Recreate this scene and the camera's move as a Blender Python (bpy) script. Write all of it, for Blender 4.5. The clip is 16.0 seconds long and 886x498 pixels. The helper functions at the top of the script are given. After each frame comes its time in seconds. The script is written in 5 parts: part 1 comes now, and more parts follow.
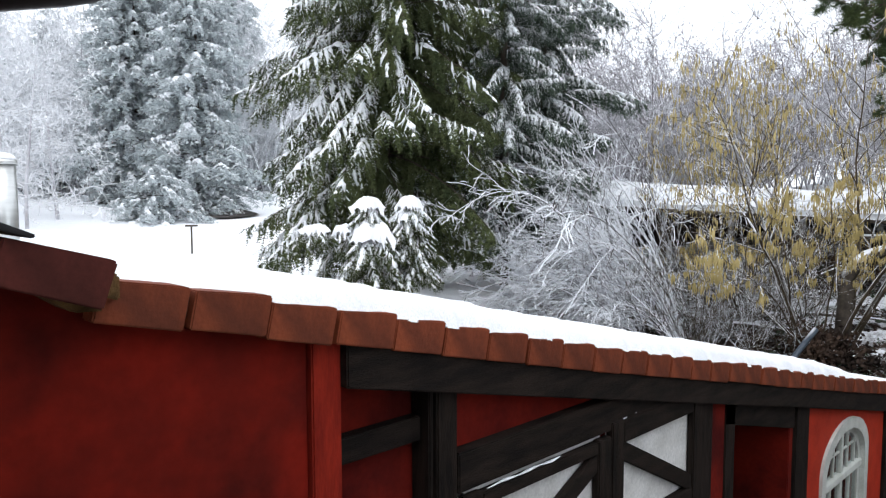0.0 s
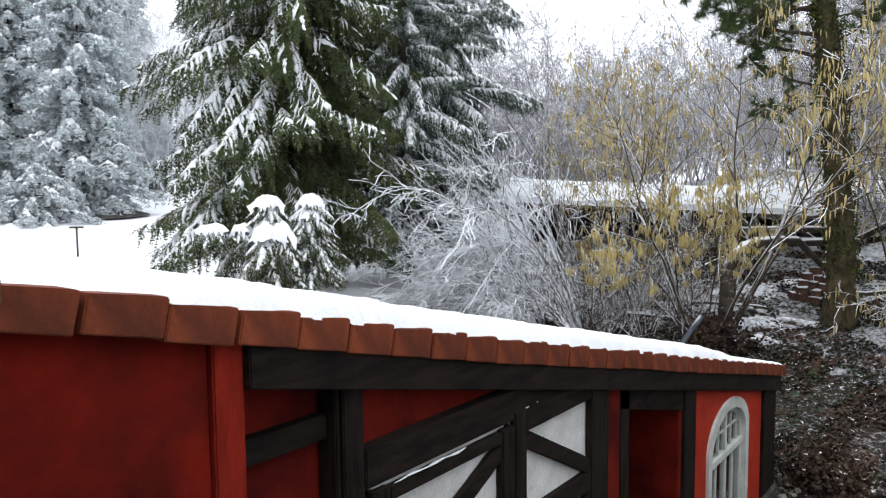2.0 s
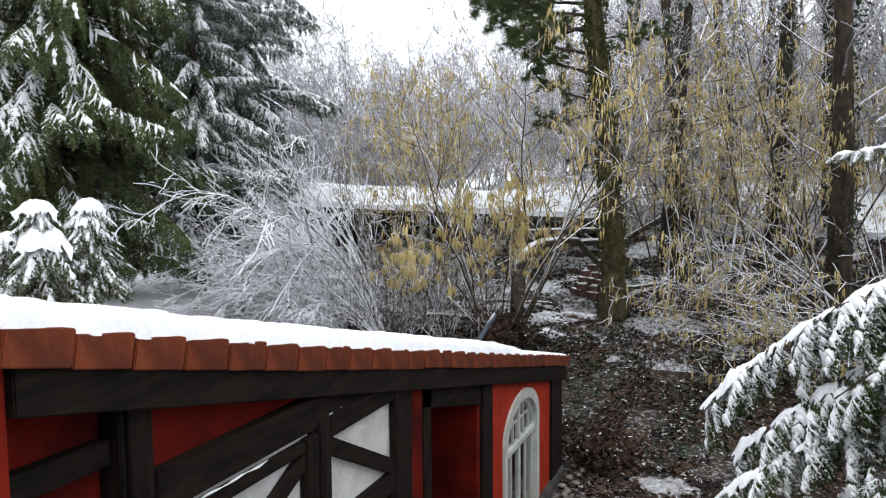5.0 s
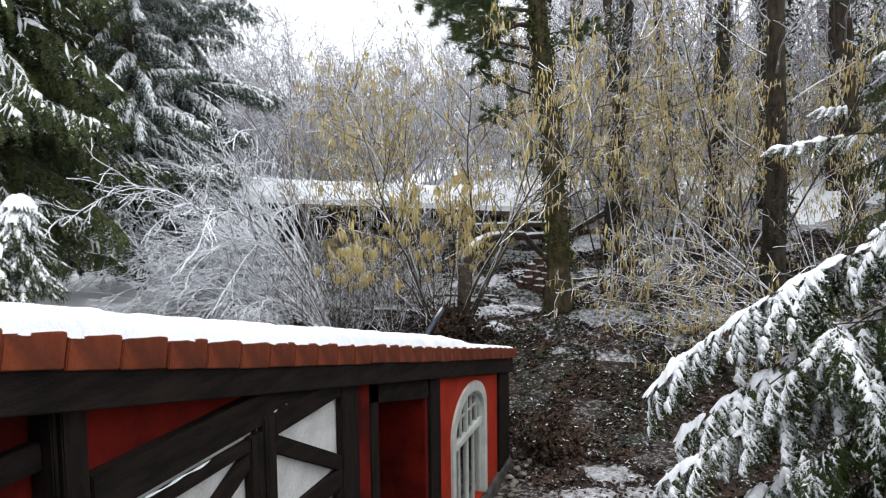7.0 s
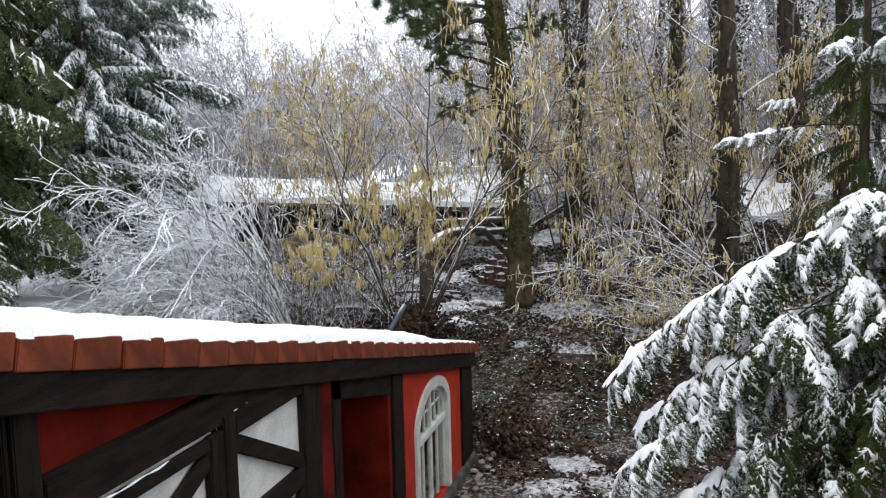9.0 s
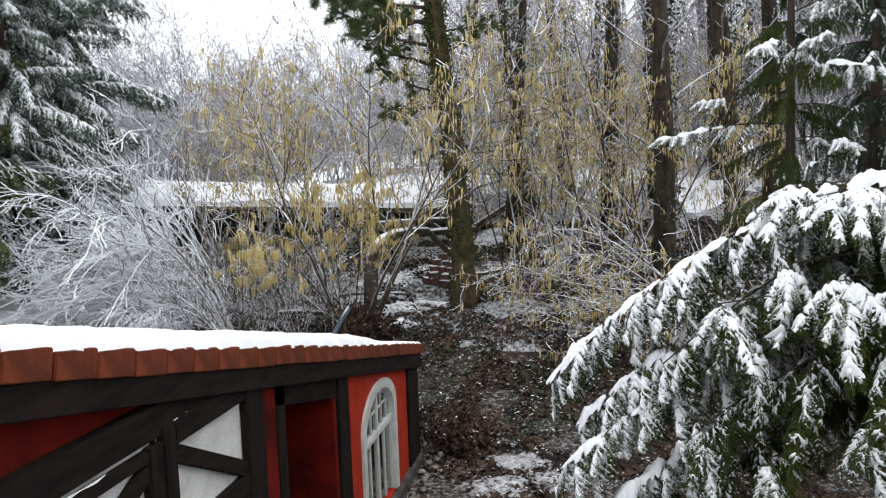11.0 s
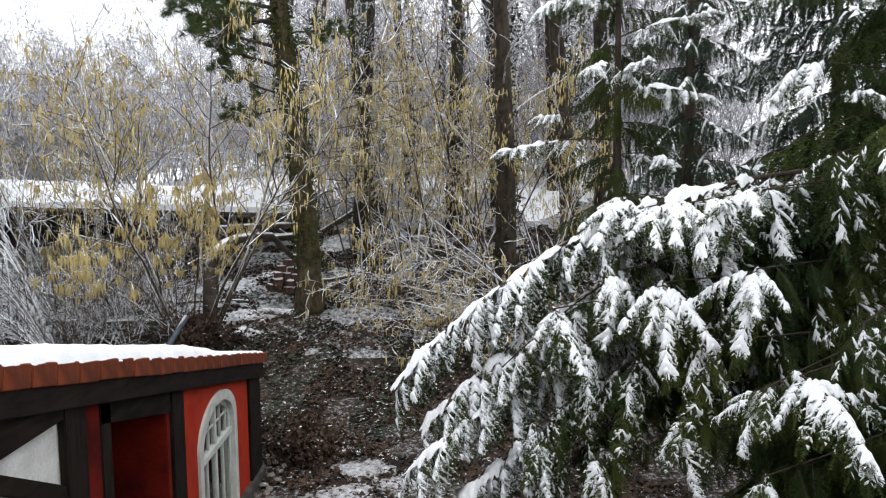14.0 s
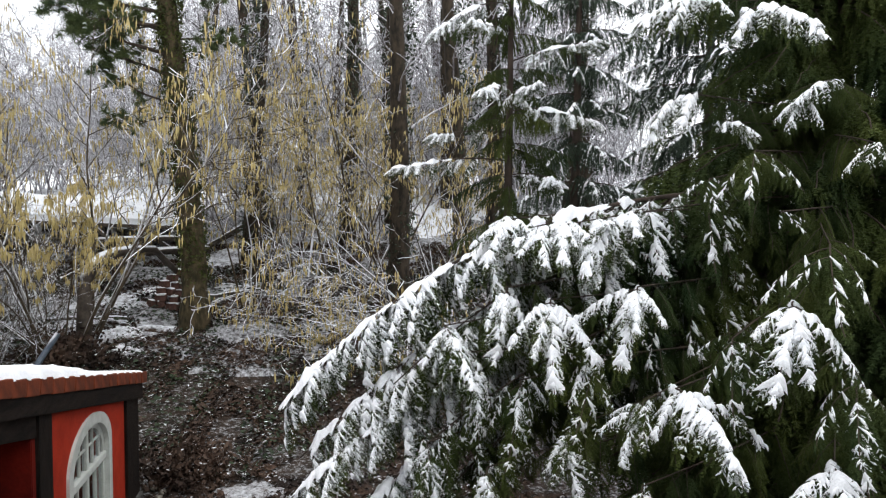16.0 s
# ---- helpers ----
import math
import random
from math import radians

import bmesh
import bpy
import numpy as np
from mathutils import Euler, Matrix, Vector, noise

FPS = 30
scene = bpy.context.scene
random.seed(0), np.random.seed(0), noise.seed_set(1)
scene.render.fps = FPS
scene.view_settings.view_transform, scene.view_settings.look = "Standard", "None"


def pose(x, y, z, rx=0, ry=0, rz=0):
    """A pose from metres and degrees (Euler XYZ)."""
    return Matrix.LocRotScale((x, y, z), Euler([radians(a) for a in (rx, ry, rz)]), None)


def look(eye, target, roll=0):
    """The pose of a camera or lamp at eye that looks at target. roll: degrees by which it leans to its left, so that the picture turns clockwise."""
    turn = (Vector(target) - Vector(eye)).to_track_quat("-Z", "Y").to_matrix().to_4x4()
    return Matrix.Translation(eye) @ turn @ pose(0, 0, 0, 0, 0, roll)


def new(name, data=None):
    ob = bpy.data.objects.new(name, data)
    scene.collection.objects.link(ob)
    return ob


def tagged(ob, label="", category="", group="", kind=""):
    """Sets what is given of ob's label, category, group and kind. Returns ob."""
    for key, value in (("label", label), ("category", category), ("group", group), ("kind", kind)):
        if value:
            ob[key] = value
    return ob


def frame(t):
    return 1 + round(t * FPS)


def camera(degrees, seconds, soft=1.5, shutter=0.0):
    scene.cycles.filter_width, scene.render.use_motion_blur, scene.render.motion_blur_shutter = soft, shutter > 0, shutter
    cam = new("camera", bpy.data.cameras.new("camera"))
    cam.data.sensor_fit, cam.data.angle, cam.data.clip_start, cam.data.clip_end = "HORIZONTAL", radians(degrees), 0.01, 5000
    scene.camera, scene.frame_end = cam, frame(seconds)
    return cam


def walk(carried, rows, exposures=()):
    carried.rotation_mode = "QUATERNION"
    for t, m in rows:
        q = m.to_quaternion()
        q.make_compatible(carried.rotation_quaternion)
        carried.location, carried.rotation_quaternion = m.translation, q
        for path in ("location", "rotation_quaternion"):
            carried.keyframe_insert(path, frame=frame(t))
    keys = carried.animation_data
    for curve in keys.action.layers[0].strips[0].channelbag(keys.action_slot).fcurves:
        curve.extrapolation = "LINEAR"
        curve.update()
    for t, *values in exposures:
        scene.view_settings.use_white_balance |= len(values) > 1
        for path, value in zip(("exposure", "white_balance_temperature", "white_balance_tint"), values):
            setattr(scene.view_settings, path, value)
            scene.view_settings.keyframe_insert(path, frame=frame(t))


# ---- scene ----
cam = camera(62.72, 16.0, soft=1.2)
PATH = [
    (0.0, pose(-0.001, -0.000, 4.651, 85.58, 0.15, 45.50)),
    (0.5, pose(0.016, 0.017, 4.646, 85.45, 1.25, 47.93)),
    (1.0, pose(0.025, -0.003, 4.647, 85.51, 1.06, 47.78)),
    (1.5, pose(0.021, -0.020, 4.647, 85.49, 0.77, 43.04)),
    (2.0, pose(0.014, -0.021, 4.645, 85.35, 0.55, 37.79)),
    (2.5, pose(0.002, -0.019, 4.643, 85.37, 0.62, 34.48)),
    (3.0, pose(0.012, -0.027, 4.640, 85.43, 1.29, 32.51)),
    (3.5, pose(-0.007, -0.009, 4.639, 85.54, 0.34, 29.17)),
    (4.0, pose(-0.006, -0.007, 4.644, 85.66, 0.57, 27.21)),
    (4.5, pose(-0.004, -0.004, 4.643, 85.70, 0.79, 24.81)),
    (5.0, pose(0.006, 0.007, 4.638, 85.58, 0.48, 22.20)),
    (7.5, pose(0.014, 0.031, 4.615, 85.15, 1.00, 17.34)),
    (8.0, pose(0.022, 0.032, 4.597, 85.13, 1.30, 16.42)),
    (8.5, pose(0.024, 0.029, 4.600, 84.99, 1.30, 15.68)),
    (11.0, pose(0.035, 0.032, 4.601, 84.81, 2.03, 10.46)),
    (11.5, pose(0.027, 0.027, 4.599, 84.95, 1.84, 8.79)),
    (12.0, pose(0.030, 0.032, 4.607, 84.92, 1.24, 6.66)),
    (12.5, pose(0.043, 0.031, 4.604, 85.02, 0.74, 3.53)),
    (13.0, pose(0.050, 0.042, 4.606, 85.01, 0.80, 1.28)),
    (13.5, pose(0.057, 0.049, 4.602, 84.99, 0.84, -0.54)),
    (14.0, pose(0.061, 0.047, 4.610, 84.99, 0.69, -1.42)),
    (14.5, pose(0.074, 0.060, 4.604, 85.11, 1.10, -3.48)),
    (15.0, pose(0.064, 0.049, 4.603, 85.39, 0.23, -5.99)),
    (15.5, pose(0.068, 0.048, 4.606, 85.76, -0.17, -7.80)),
    (16.0, pose(0.064, 0.052, 4.609, 86.29, -0.64, -9.72)),
]
walk(cam, PATH, exposures=[(0.0, 0.52, 6150, 10), (4.0, 0.49, 6250, 10), (9.0, 0.54, 6300, 10), (16.0, 0.53, 6400, 10)])

# ---- world and light ----
world = bpy.data.worlds.new("overcast_sky")
scene.world = world
world.use_nodes = True
wn, wl = world.node_tree.nodes, world.node_tree.links
sky = wn.new("ShaderNodeTexSky")
sky.sky_type = 'NISHITA'
sky.sun_disc = False
sky.sun_elevation = radians(72)
sky.sun_rotation = radians(150)
sky.dust_density = 2.0
sky.ozone_density = 0.5
grey = wn.new("ShaderNodeHueSaturation")
grey.inputs["Saturation"].default_value = 0.16
wl.new(sky.outputs["Color"], grey.inputs["Color"])
cloud = wn.new("ShaderNodeMixRGB")   # closed cloud cover over the clear sky
cloud.inputs["Fac"].default_value = 0.85
cloud.inputs["Color2"].default_value = (8.0, 8.15, 8.4, 1)
wl.new(grey.outputs["Color"], cloud.inputs["Color1"])
wl.new(cloud.outputs["Color"], wn["Background"].inputs["Color"])
wn["Background"].inputs["Strength"].default_value = 0.15

sun = new("sun", bpy.data.lights.new("sun", 'SUN'))
sun.data.energy = 0.6
sun.data.angle = radians(60)
sun.data.color = (1.0, 0.97, 0.93)
sun.matrix_world = look((0, 0, 30), (-5, 8, 3))

EYE = 4.65   # height of the balcony viewpoint above the yard


# ---- materials ----
def mat(name, c1, c2, scale=6.0, rough=0.7, bump=0.3, fine=60.0, metallic=0.0, world_space=False, stretch=(1, 1, 1), contrast=(0.35, 0.65), spec=0.3, vary=0.0):
    """Two-colour surface with coarse blotches, fine grain and relief."""
    m = bpy.data.materials.new(name)
    m.use_nodes = True
    n, l = m.node_tree.nodes, m.node_tree.links
    b = n["Principled BSDF"]
    if world_space:
        src = n.new("ShaderNodeNewGeometry").outputs["Position"]
    else:
        src = n.new("ShaderNodeTexCoord").outputs["Object"]
    mp = n.new("ShaderNodeMapping")
    mp.inputs["Scale"].default_value = stretch
    l.new(src, mp.inputs["Vector"])
    a = n.new("ShaderNodeTexNoise")
    a.inputs["Scale"].default_value = scale
    a.inputs["Detail"].default_value = 6
    l.new(mp.outputs[0], a.inputs["Vector"])
    r = n.new("ShaderNodeValToRGB")
    r.color_ramp.elements[0].position, r.color_ramp.elements[1].position = contrast
    r.color_ramp.elements[0].color = (*c1, 1)
    r.color_ramp.elements[1].color = (*c2, 1)
    l.new(a.outputs["Fac"], r.inputs["Fac"])
    g = n.new("ShaderNodeTexNoise")
    g.inputs["Scale"].default_value = fine
    g.inputs["Detail"].default_value = 4
    l.new(mp.outputs[0], g.inputs["Vector"])
    v = n.new("ShaderNodeMixRGB")
    v.blend_type = 'MULTIPLY'
    v.inputs["Fac"].default_value = 0.5
    mr = n.new("ShaderNodeMapRange")
    mr.inputs["To Min"].default_value = 0.45
    mr.inputs["To Max"].default_value = 1.5
    l.new(g.outputs["Fac"], mr.inputs["Value"])
    l.new(r.outputs["Color"], v.inputs["Color1"])
    l.new(mr.outputs["Result"], v.inputs["Color2"])
    col = v.outputs["Color"]
    if vary:
        oi = n.new("ShaderNodeObjectInfo")
        vr = n.new("ShaderNodeMapRange")
        vr.inputs["To Min"].default_value, vr.inputs["To Max"].default_value = 1 - vary, 1 + vary
        l.new(oi.outputs["Random"], vr.inputs["Value"])
        vm = n.new("ShaderNodeMixRGB")
        vm.blend_type = 'MULTIPLY'
        vm.inputs["Fac"].default_value = 1.0
        l.new(col, vm.inputs["Color1"])
        l.new(vr.outputs["Result"], vm.inputs["Color2"])
        col = vm.outputs["Color"]
    l.new(col, b.inputs["Base Color"])
    b.inputs["Roughness"].default_value = rough
    b.inputs["Metallic"].default_value = metallic
    b.inputs["Specular IOR Level"].default_value = spec
    if bump:
        bp = n.new("ShaderNodeBump")
        bp.inputs["Strength"].default_value = bump
        bp.inputs["Distance"].default_value = 0.01
        l.new(g.outputs["Fac"], bp.inputs["Height"])
        l.new(bp.outputs["Normal"], b.inputs["Normal"])
    return m


def snowed(m, low, high, patch=9.0, amount=0.5, tint=(0.86, 0.88, 0.92), detail=4.0, rough=0.5):
    """Lay snow on the faces of a material that point upwards, broken up by patches."""
    n, l = m.node_tree.nodes, m.node_tree.links
    b = n["Principled BSDF"]
    base = b.inputs["Base Color"].links[0].from_socket
    ge = n.new("ShaderNodeNewGeometry")
    sp = n.new("ShaderNodeSeparateXYZ")
    l.new(ge.outputs["Normal"], sp.inputs[0])
    no = n.new("ShaderNodeTexNoise")
    no.inputs["Scale"].default_value = patch
    no.inputs["Detail"].default_value = detail
    no.inputs["Roughness"].default_value = rough
    l.new(ge.outputs["Position"], no.inputs["Vector"])
    ma = n.new("ShaderNodeMath")
    ma.operation = 'MULTIPLY_ADD'
    l.new(no.outputs["Fac"], ma.inputs[0])
    ma.inputs[1].default_value = amount * 2
    l.new(sp.outputs["Z"], ma.inputs[2])
    mr = n.new("ShaderNodeMapRange")
    mr.inputs["From Min"].default_value = low + amount
    mr.inputs["From Max"].default_value = high + amount
    l.new(ma.outputs[0], mr.inputs["Value"])
    mx = n.new("ShaderNodeMixRGB")
    l.new(mr.outputs["Result"], mx.inputs["Fac"])
    l.new(base, mx.inputs["Color1"])
    mx.inputs["Color2"].default_value = (*tint, 1)
    l.new(mx.outputs["Color"], b.inputs["Base Color"])
    return m


SNOW = mat("snow", (0.86, 0.88, 0.91), (0.92, 0.93, 0.95), 3.0, 0.75, 0.25, 90.0, world_space=True)
# Shaded copy of the wall red: roof and eave shade is mixed in.
RED_SHADED = mat("shaded_red_wash", (0.060, 0.005, 0.004), (0.17, 0.012, 0.006), 2.2, 0.85, 0.35, 26.0, spec=0.1)
# Worn, mottled plaster; its red is lowered further to hold eave shade.
RED_WORN_SHADED = mat("weathered_shaded_red_plaster", (0.060, 0.007, 0.005), (0.20, 0.013, 0.0065), 2.0, 0.88, 0.5, 14.0, spec=0.08, contrast=(0.34, 0.64))
# Darker copy of the paint below, with the overhang's shade put into it.
RED_POST_SHADED = mat("shaded_post_red", (0.17, 0.012, 0.006), (0.27, 0.020, 0.009), 5.0, 0.75, 0.3, 40.0, stretch=(3, 3, 0.6), spec=0.12)
# Lit copy of the wall red, for the wall less under the eave.
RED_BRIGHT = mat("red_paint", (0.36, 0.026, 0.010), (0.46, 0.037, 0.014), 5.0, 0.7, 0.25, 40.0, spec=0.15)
TIMBER = mat("black_brown_timber", (0.0075, 0.0058, 0.005), (0.023, 0.016, 0.0125), 3.0, 0.75, 0.6, 30.0, stretch=(6, 1, 6), spec=0.12)
TIMBER_UP = mat("black_brown_post", (0.0075, 0.0058, 0.005), (0.023, 0.016, 0.0125), 3.0, 0.75, 0.6, 30.0, stretch=(6, 6, 1), spec=0.12)
PANEL = mat("white_plaster", (0.62, 0.61, 0.58), (0.78, 0.77, 0.75), 4.0, 0.85, 0.2, 50.0)
TILE = mat("engobed_clay_tile", (0.120, 0.031, 0.015), (0.225, 0.053, 0.021), 5.0, 0.72, 0.3, 45.0, vary=0.14, spec=0.2)
TILE_OLD = mat("dark_clay_tile", (0.062, 0.016, 0.012), (0.098, 0.024, 0.018), 5.0, 0.75, 0.2, 45.0, spec=0.15)
MORTAR = mat("ochre_mortar", (0.08, 0.045, 0.014), (0.19, 0.105, 0.036), 14.0, 0.9, 0.6, 60.0)
DARK_SHEET = mat("dark_roof_sheet", (0.012, 0.011, 0.012), (0.022, 0.02, 0.021), 4.0, 0.55, 0.2, 40.0)
WINDOW_WHITE = mat("grey_white_window_paint", (0.55, 0.57, 0.52), (0.68, 0.70, 0.66), 7.0, 0.5, 0.15, 60.0)
STEEL = mat("brushed_flue_steel", (0.50, 0.51, 0.50), (0.62, 0.63, 0.62), 3.0, 0.3, 0.05, 120.0, metallic=0.9, stretch=(1, 1, 8))
YELLOW_WALL = mat("apricot_render", (0.66, 0.40, 0.16), (0.72, 0.46, 0.20), 3.0, 0.85, 0.2, 40.0)
WHITE_BOARD = mat("white_fascia", (0.72, 0.72, 0.72), (0.8, 0.8, 0.8), 3.0, 0.6, 0.1, 50.0)
EARTH = snowed(mat("leaf_litter_earth", (0.014, 0.010, 0.007), (0.048, 0.033, 0.024), 5.0, 0.9, 0.8, 30.0, world_space=True, spec=0.15), 1.0, 1.34, 11.0, 0.6, detail=9.0, rough=0.8)
EARTH_DUSTED = snowed(mat("snow_dusted_earth", (0.014, 0.010, 0.007), (0.048, 0.033, 0.024), 5.0, 0.9, 0.8, 30.0, world_space=True, spec=0.15), 0.84, 1.2, 9.0, 0.6, detail=9.0, rough=0.8)
STONE = snowed(mat("grey_field_stone", (0.13, 0.12, 0.10), (0.26, 0.24, 0.20), 6.0, 0.85, 0.6, 30.0), 1.0, 1.25, 8.0, 0.4)
GREY_RENDER = mat("grey_render", (0.10, 0.098, 0.09), (0.17, 0.165, 0.15), 4.0, 0.9, 0.5, 40.0)
PLINTH = mat("dark_cement", (0.05, 0.047, 0.043), (0.10, 0.095, 0.088), 5.0, 0.9, 0.5, 30.0)
LOG = snowed(mat("weathered_timber", (0.05, 0.040, 0.032), (0.11, 0.09, 0.07), 6.0, 0.85, 0.6, 30.0), 0.35, 0.7, 6.0, 0.25)
PIPE = snowed(mat("grey_blue_pipe", (0.045, 0.06, 0.08), (0.08, 0.10, 0.125), 5.0, 0.45, 0.1, 40.0), 0.8, 1.1, 4.0, 0.2)

GLASS = bpy.data.materials.new("window_glass")
GLASS.use_nodes = True
gb = GLASS.node_tree.nodes["Principled BSDF"]
gb.inputs["Base Color"].default_value = (0.9, 0.93, 0.93, 1)
gb.inputs["Roughness"].default_value = 0.03
gb.inputs["Transmission Weight"].default_value = 1.0
gb.inputs["IOR"].default_value = 1.45


# ---- mesh helpers ----
class Geo:
    """Collects vertices and faces of one mesh, with a material slot per face."""
    def __init__(self):
        self.v, self.f, self.m, self.n = [], [], [], 0

    def add(self, v, f, slot=0):
        v = np.asarray(v, float).reshape(-1, 3)
        self.v.append(v)
        self.f.extend([tuple(int(i) + self.n for i in q) for q in f])
        self.m.extend([slot] * len(f))
        self.n += len(v)

    def tube(self, pts, radii, sides=4, slot=0, cap=True, flat=1.0):
        pts = np.asarray(pts, float)
        k = len(pts)
        d = np.gradient(pts, axis=0)
        d /= np.linalg.norm(d, axis=1)[:, None] + 1e-9
        up = np.where(np.abs(d[:, 2:3]) > 0.92, np.array([[1.0, 0, 0]]), np.array([[0, 0, 1.0]]))
        s = np.cross(d, up)
        s /= np.linalg.norm(s, axis=1)[:, None] + 1e-9
        u = np.cross(s, d)
        a = np.arange(sides) * 2 * np.pi / sides + np.pi / sides
        ring = s[:, None] * np.cos(a)[None, :, None] + u[:, None] * np.sin(a)[None, :, None] * flat
        v = pts[:, None] + ring * np.asarray(radii, float)[:, None, None]
        f = []
        for i in range(k - 1):
            for j in range(sides):
                q = (j + 1) % sides
                f.append((i * sides + j, i * sides + q, (i + 1) * sides + q, (i + 1) * sides + j))
        if cap:
            f.append(tuple(range(sides - 1, -1, -1)))
            f.append(tuple((k - 1) * sides + j for j in range(sides)))
        self.add(v.reshape(-1, 3), f, slot)

    def mesh(self, name, materials, smooth=False):
        me = bpy.data.meshes.new(name)
        me.from_pydata(np.concatenate(self.v).tolist(), [], self.f)
        for m in materials:
            me.materials.append(m)
        me.polygons.foreach_set("material_index", self.m)
        if smooth:
            me.polygons.foreach_set("use_smooth", [True] * len(me.polygons))
        me.update()
        return me


def bm_mesh(name, bm, material, smooth=False):
    me = bpy.data.meshes.new(name)
    bmesh.ops.recalc_face_normals(bm, faces=bm.faces)
    bm.to_mesh(me)
    bm.free()
    me.materials.append(material)
    if smooth:
        me.polygons.foreach_set("use_smooth", [True] * len(me.polygons))
    return me


def part(name, data, material, parent, label=""):
    """One mesh object under a thing or a part."""
    me = data if isinstance(data, bpy.types.Mesh) else bm_mesh(name, data, material)
    ob = new(name, me)
    ob.parent = parent
    if label:
        ob["label"] = label
    return ob


def thing(name, label, category, group="", kind="", at=(0, 0, 0)):
    ob = new(name)
    ob.location = at
    ob.empty_display_size = 0.1
    return tagged(ob, label, category, group, kind)


def prism(poly, x0, x1, bevel=0.008):
    """A bevelled slab: an outline in the y-z plane, from x0 to x1."""
    bm = bmesh.new()
    a = [bm.verts.new((x0, y, z)) for y, z in poly]
    b = [bm.verts.new((x1, y, z)) for y, z in poly]
    bm.faces.new(a)
    bm.faces.new(b[::-1])
    for i in range(len(poly)):
        j = (i + 1) % len(poly)
        bm.faces.new((a[i], a[j], b[j], b[i]))
    bmesh.ops.recalc_face_normals(bm, faces=bm.faces)
    if bevel:
        bmesh.ops.bevel(bm, geom=bm.edges[:], offset=bevel, segments=2, affect='EDGES', clamp_overlap=True)
    return bm


def block(x0, x1, y0, y1, z0, z1, bevel=0.008):
    return prism([(y0, z0), (y1, z0), (y1, z1), (y0, z1)], x0, x1, bevel)


def wobble(bm, amount, scale, seed=0):
    """Uneven, hand-made surfaces."""
    for v in bm.verts:
        v.co += noise.noise_vector(v.co * scale + Vector((seed, seed * 2.1, 0))) * amount
    return bm


def sstep(a, b, v):
    t = min(1.0, max(0.0, (v - a) / (b - a)))
    return t * t * (3 - 2 * t)


# ---- ground ----
def ground_z(x, y):
    left = 2.15 * sstep(-8, -13.5, x) + 0.012 * max(0.0, min(40.0, -x - 14)) + 0.075 * max(0.0, min(60.0, -x - 33))
    s = (y - 14.0) / 0.9
    soft = 0.9 * (s if s > 20 else math.log1p(math.exp(s)))
    hill = 0.32 * soft * (1 - 0.75 * sstep(-9, -20, x))
    if hill > 4.4:
        hill = 4.4 + 5.0 * (1 - math.exp(-(hill - 4.4) * 0.07))
    base = (left ** 3 + hill ** 3) ** (1 / 3)
    rough = 0.10 * sstep(0.15, 1.2, hill) * sstep(-12, -8, x)
    n1 = noise.noise(Vector((x * 0.5, y * 0.5, 3.0))) * 1.6 + noise.noise(Vector((x * 1.7, y * 1.7, 9.0))) * 0.7
    return base + rough * n1 + 0.03 * noise.noise(Vector((x * 0.8, y * 0.8, 0)))


def axis_steps(lo, hi, fine_lo, fine_hi, fine, coarse):
    out, v = [], fine_lo
    while v < fine_hi:
        out.append(v)
        v += fine
    step = fine
    while v < hi:
        out.append(v)
        step = min(coarse, step * 1.18)
        v += step
    out.append(hi)
    v, step = fine_lo - fine, fine
    low = []
    while v > lo:
        low.append(v)
        step = min(coarse, step * 1.18)
        v -= step
    return [lo] + low[::-1] + out


GX = axis_steps(-900, 700, -10, 9, 0.25, 60)
GY = axis_steps(-500, 1100, 9, 32, 0.25, 60)
gg = Geo()
gv = [(x, y, ground_z(x, y)) for y in GY for x in GX]
nx = len(GX)
gf, gm = [], []
for j in range(len(GY) - 1):
    for i in range(nx - 1):
        gf.append((j * nx + i, j * nx + i + 1, (j + 1) * nx + i + 1, (j + 1) * nx + i))
        wv = 2.2 * noise.noise(Vector((GX[i] * 0.35, GY[j] * 0.35, 7.0))) + 1.2 * noise.noise(Vector((GX[i] * 1.3, GY[j] * 1.3, 4.0)))
        gm.append(1 if (GX[i] < -11.0 + wv or GX[i] > 40 or GY[j] > 27.0 + 2 * wv) else 2 if GY[j] > 16.8 + 0.6 * wv else 0)
gg.add(gv, gf)
gg.m = gm
ground = new("ground", gg.mesh("ground", [EARTH, SNOW, EARTH_DUSTED], True))
tagged(ground, "sloping ground with wet leaf litter and snow-covered meadow", "ground", kind="structure")


# ---- red half-timbered outbuilding ----
def rel(z):
    return EYE + z


def sag(y):
    """The old rafters have sunk a little along the middle of the roof."""
    return 0.022 * sstep(1.2, 3.5, y) * (1 - 0.5 * sstep(7, 11, y))


def verge_low(y):
    return rel(-0.22 - 0.2239 * y - sag(y))


def verge_top(y):
    return rel(-0.075 - 0.2239 * y - sag(y))


XW = -2.65
TOPY = -1.0    # far end of the wall behind the viewpoint


def upper_low(y):
    return rel(-0.06 - 0.345 * y)


house = thing("outbuilding", "red half-timbered outbuilding with tiled roof under thick snow", "building")

part("plaster_wall", prism([(0.48, 0), (1.77, 0), (1.77, verge_low(1.77) + 0.03), (0.93, verge_low(0.93) + 0.03), (0.48, upper_low(0.48))], XW, XW - 0.25, 0.01), RED_WORN_SHADED, house, "weathered red plaster wall, darkened for eave shade")
part("render_pier", block(XW + 0.03, XW - 0.2, TOPY, 0.497, 0, rel(-0.3)), GREY_RENDER, house, "grey rendered pier beside the red wall")
part("red_post", block(XW + 0.03, XW - 0.2, 1.772, 1.93, 0, verge_low(1.93) + 0.02), RED_POST_SHADED, house, "red painted post, overhang shade in its colour")
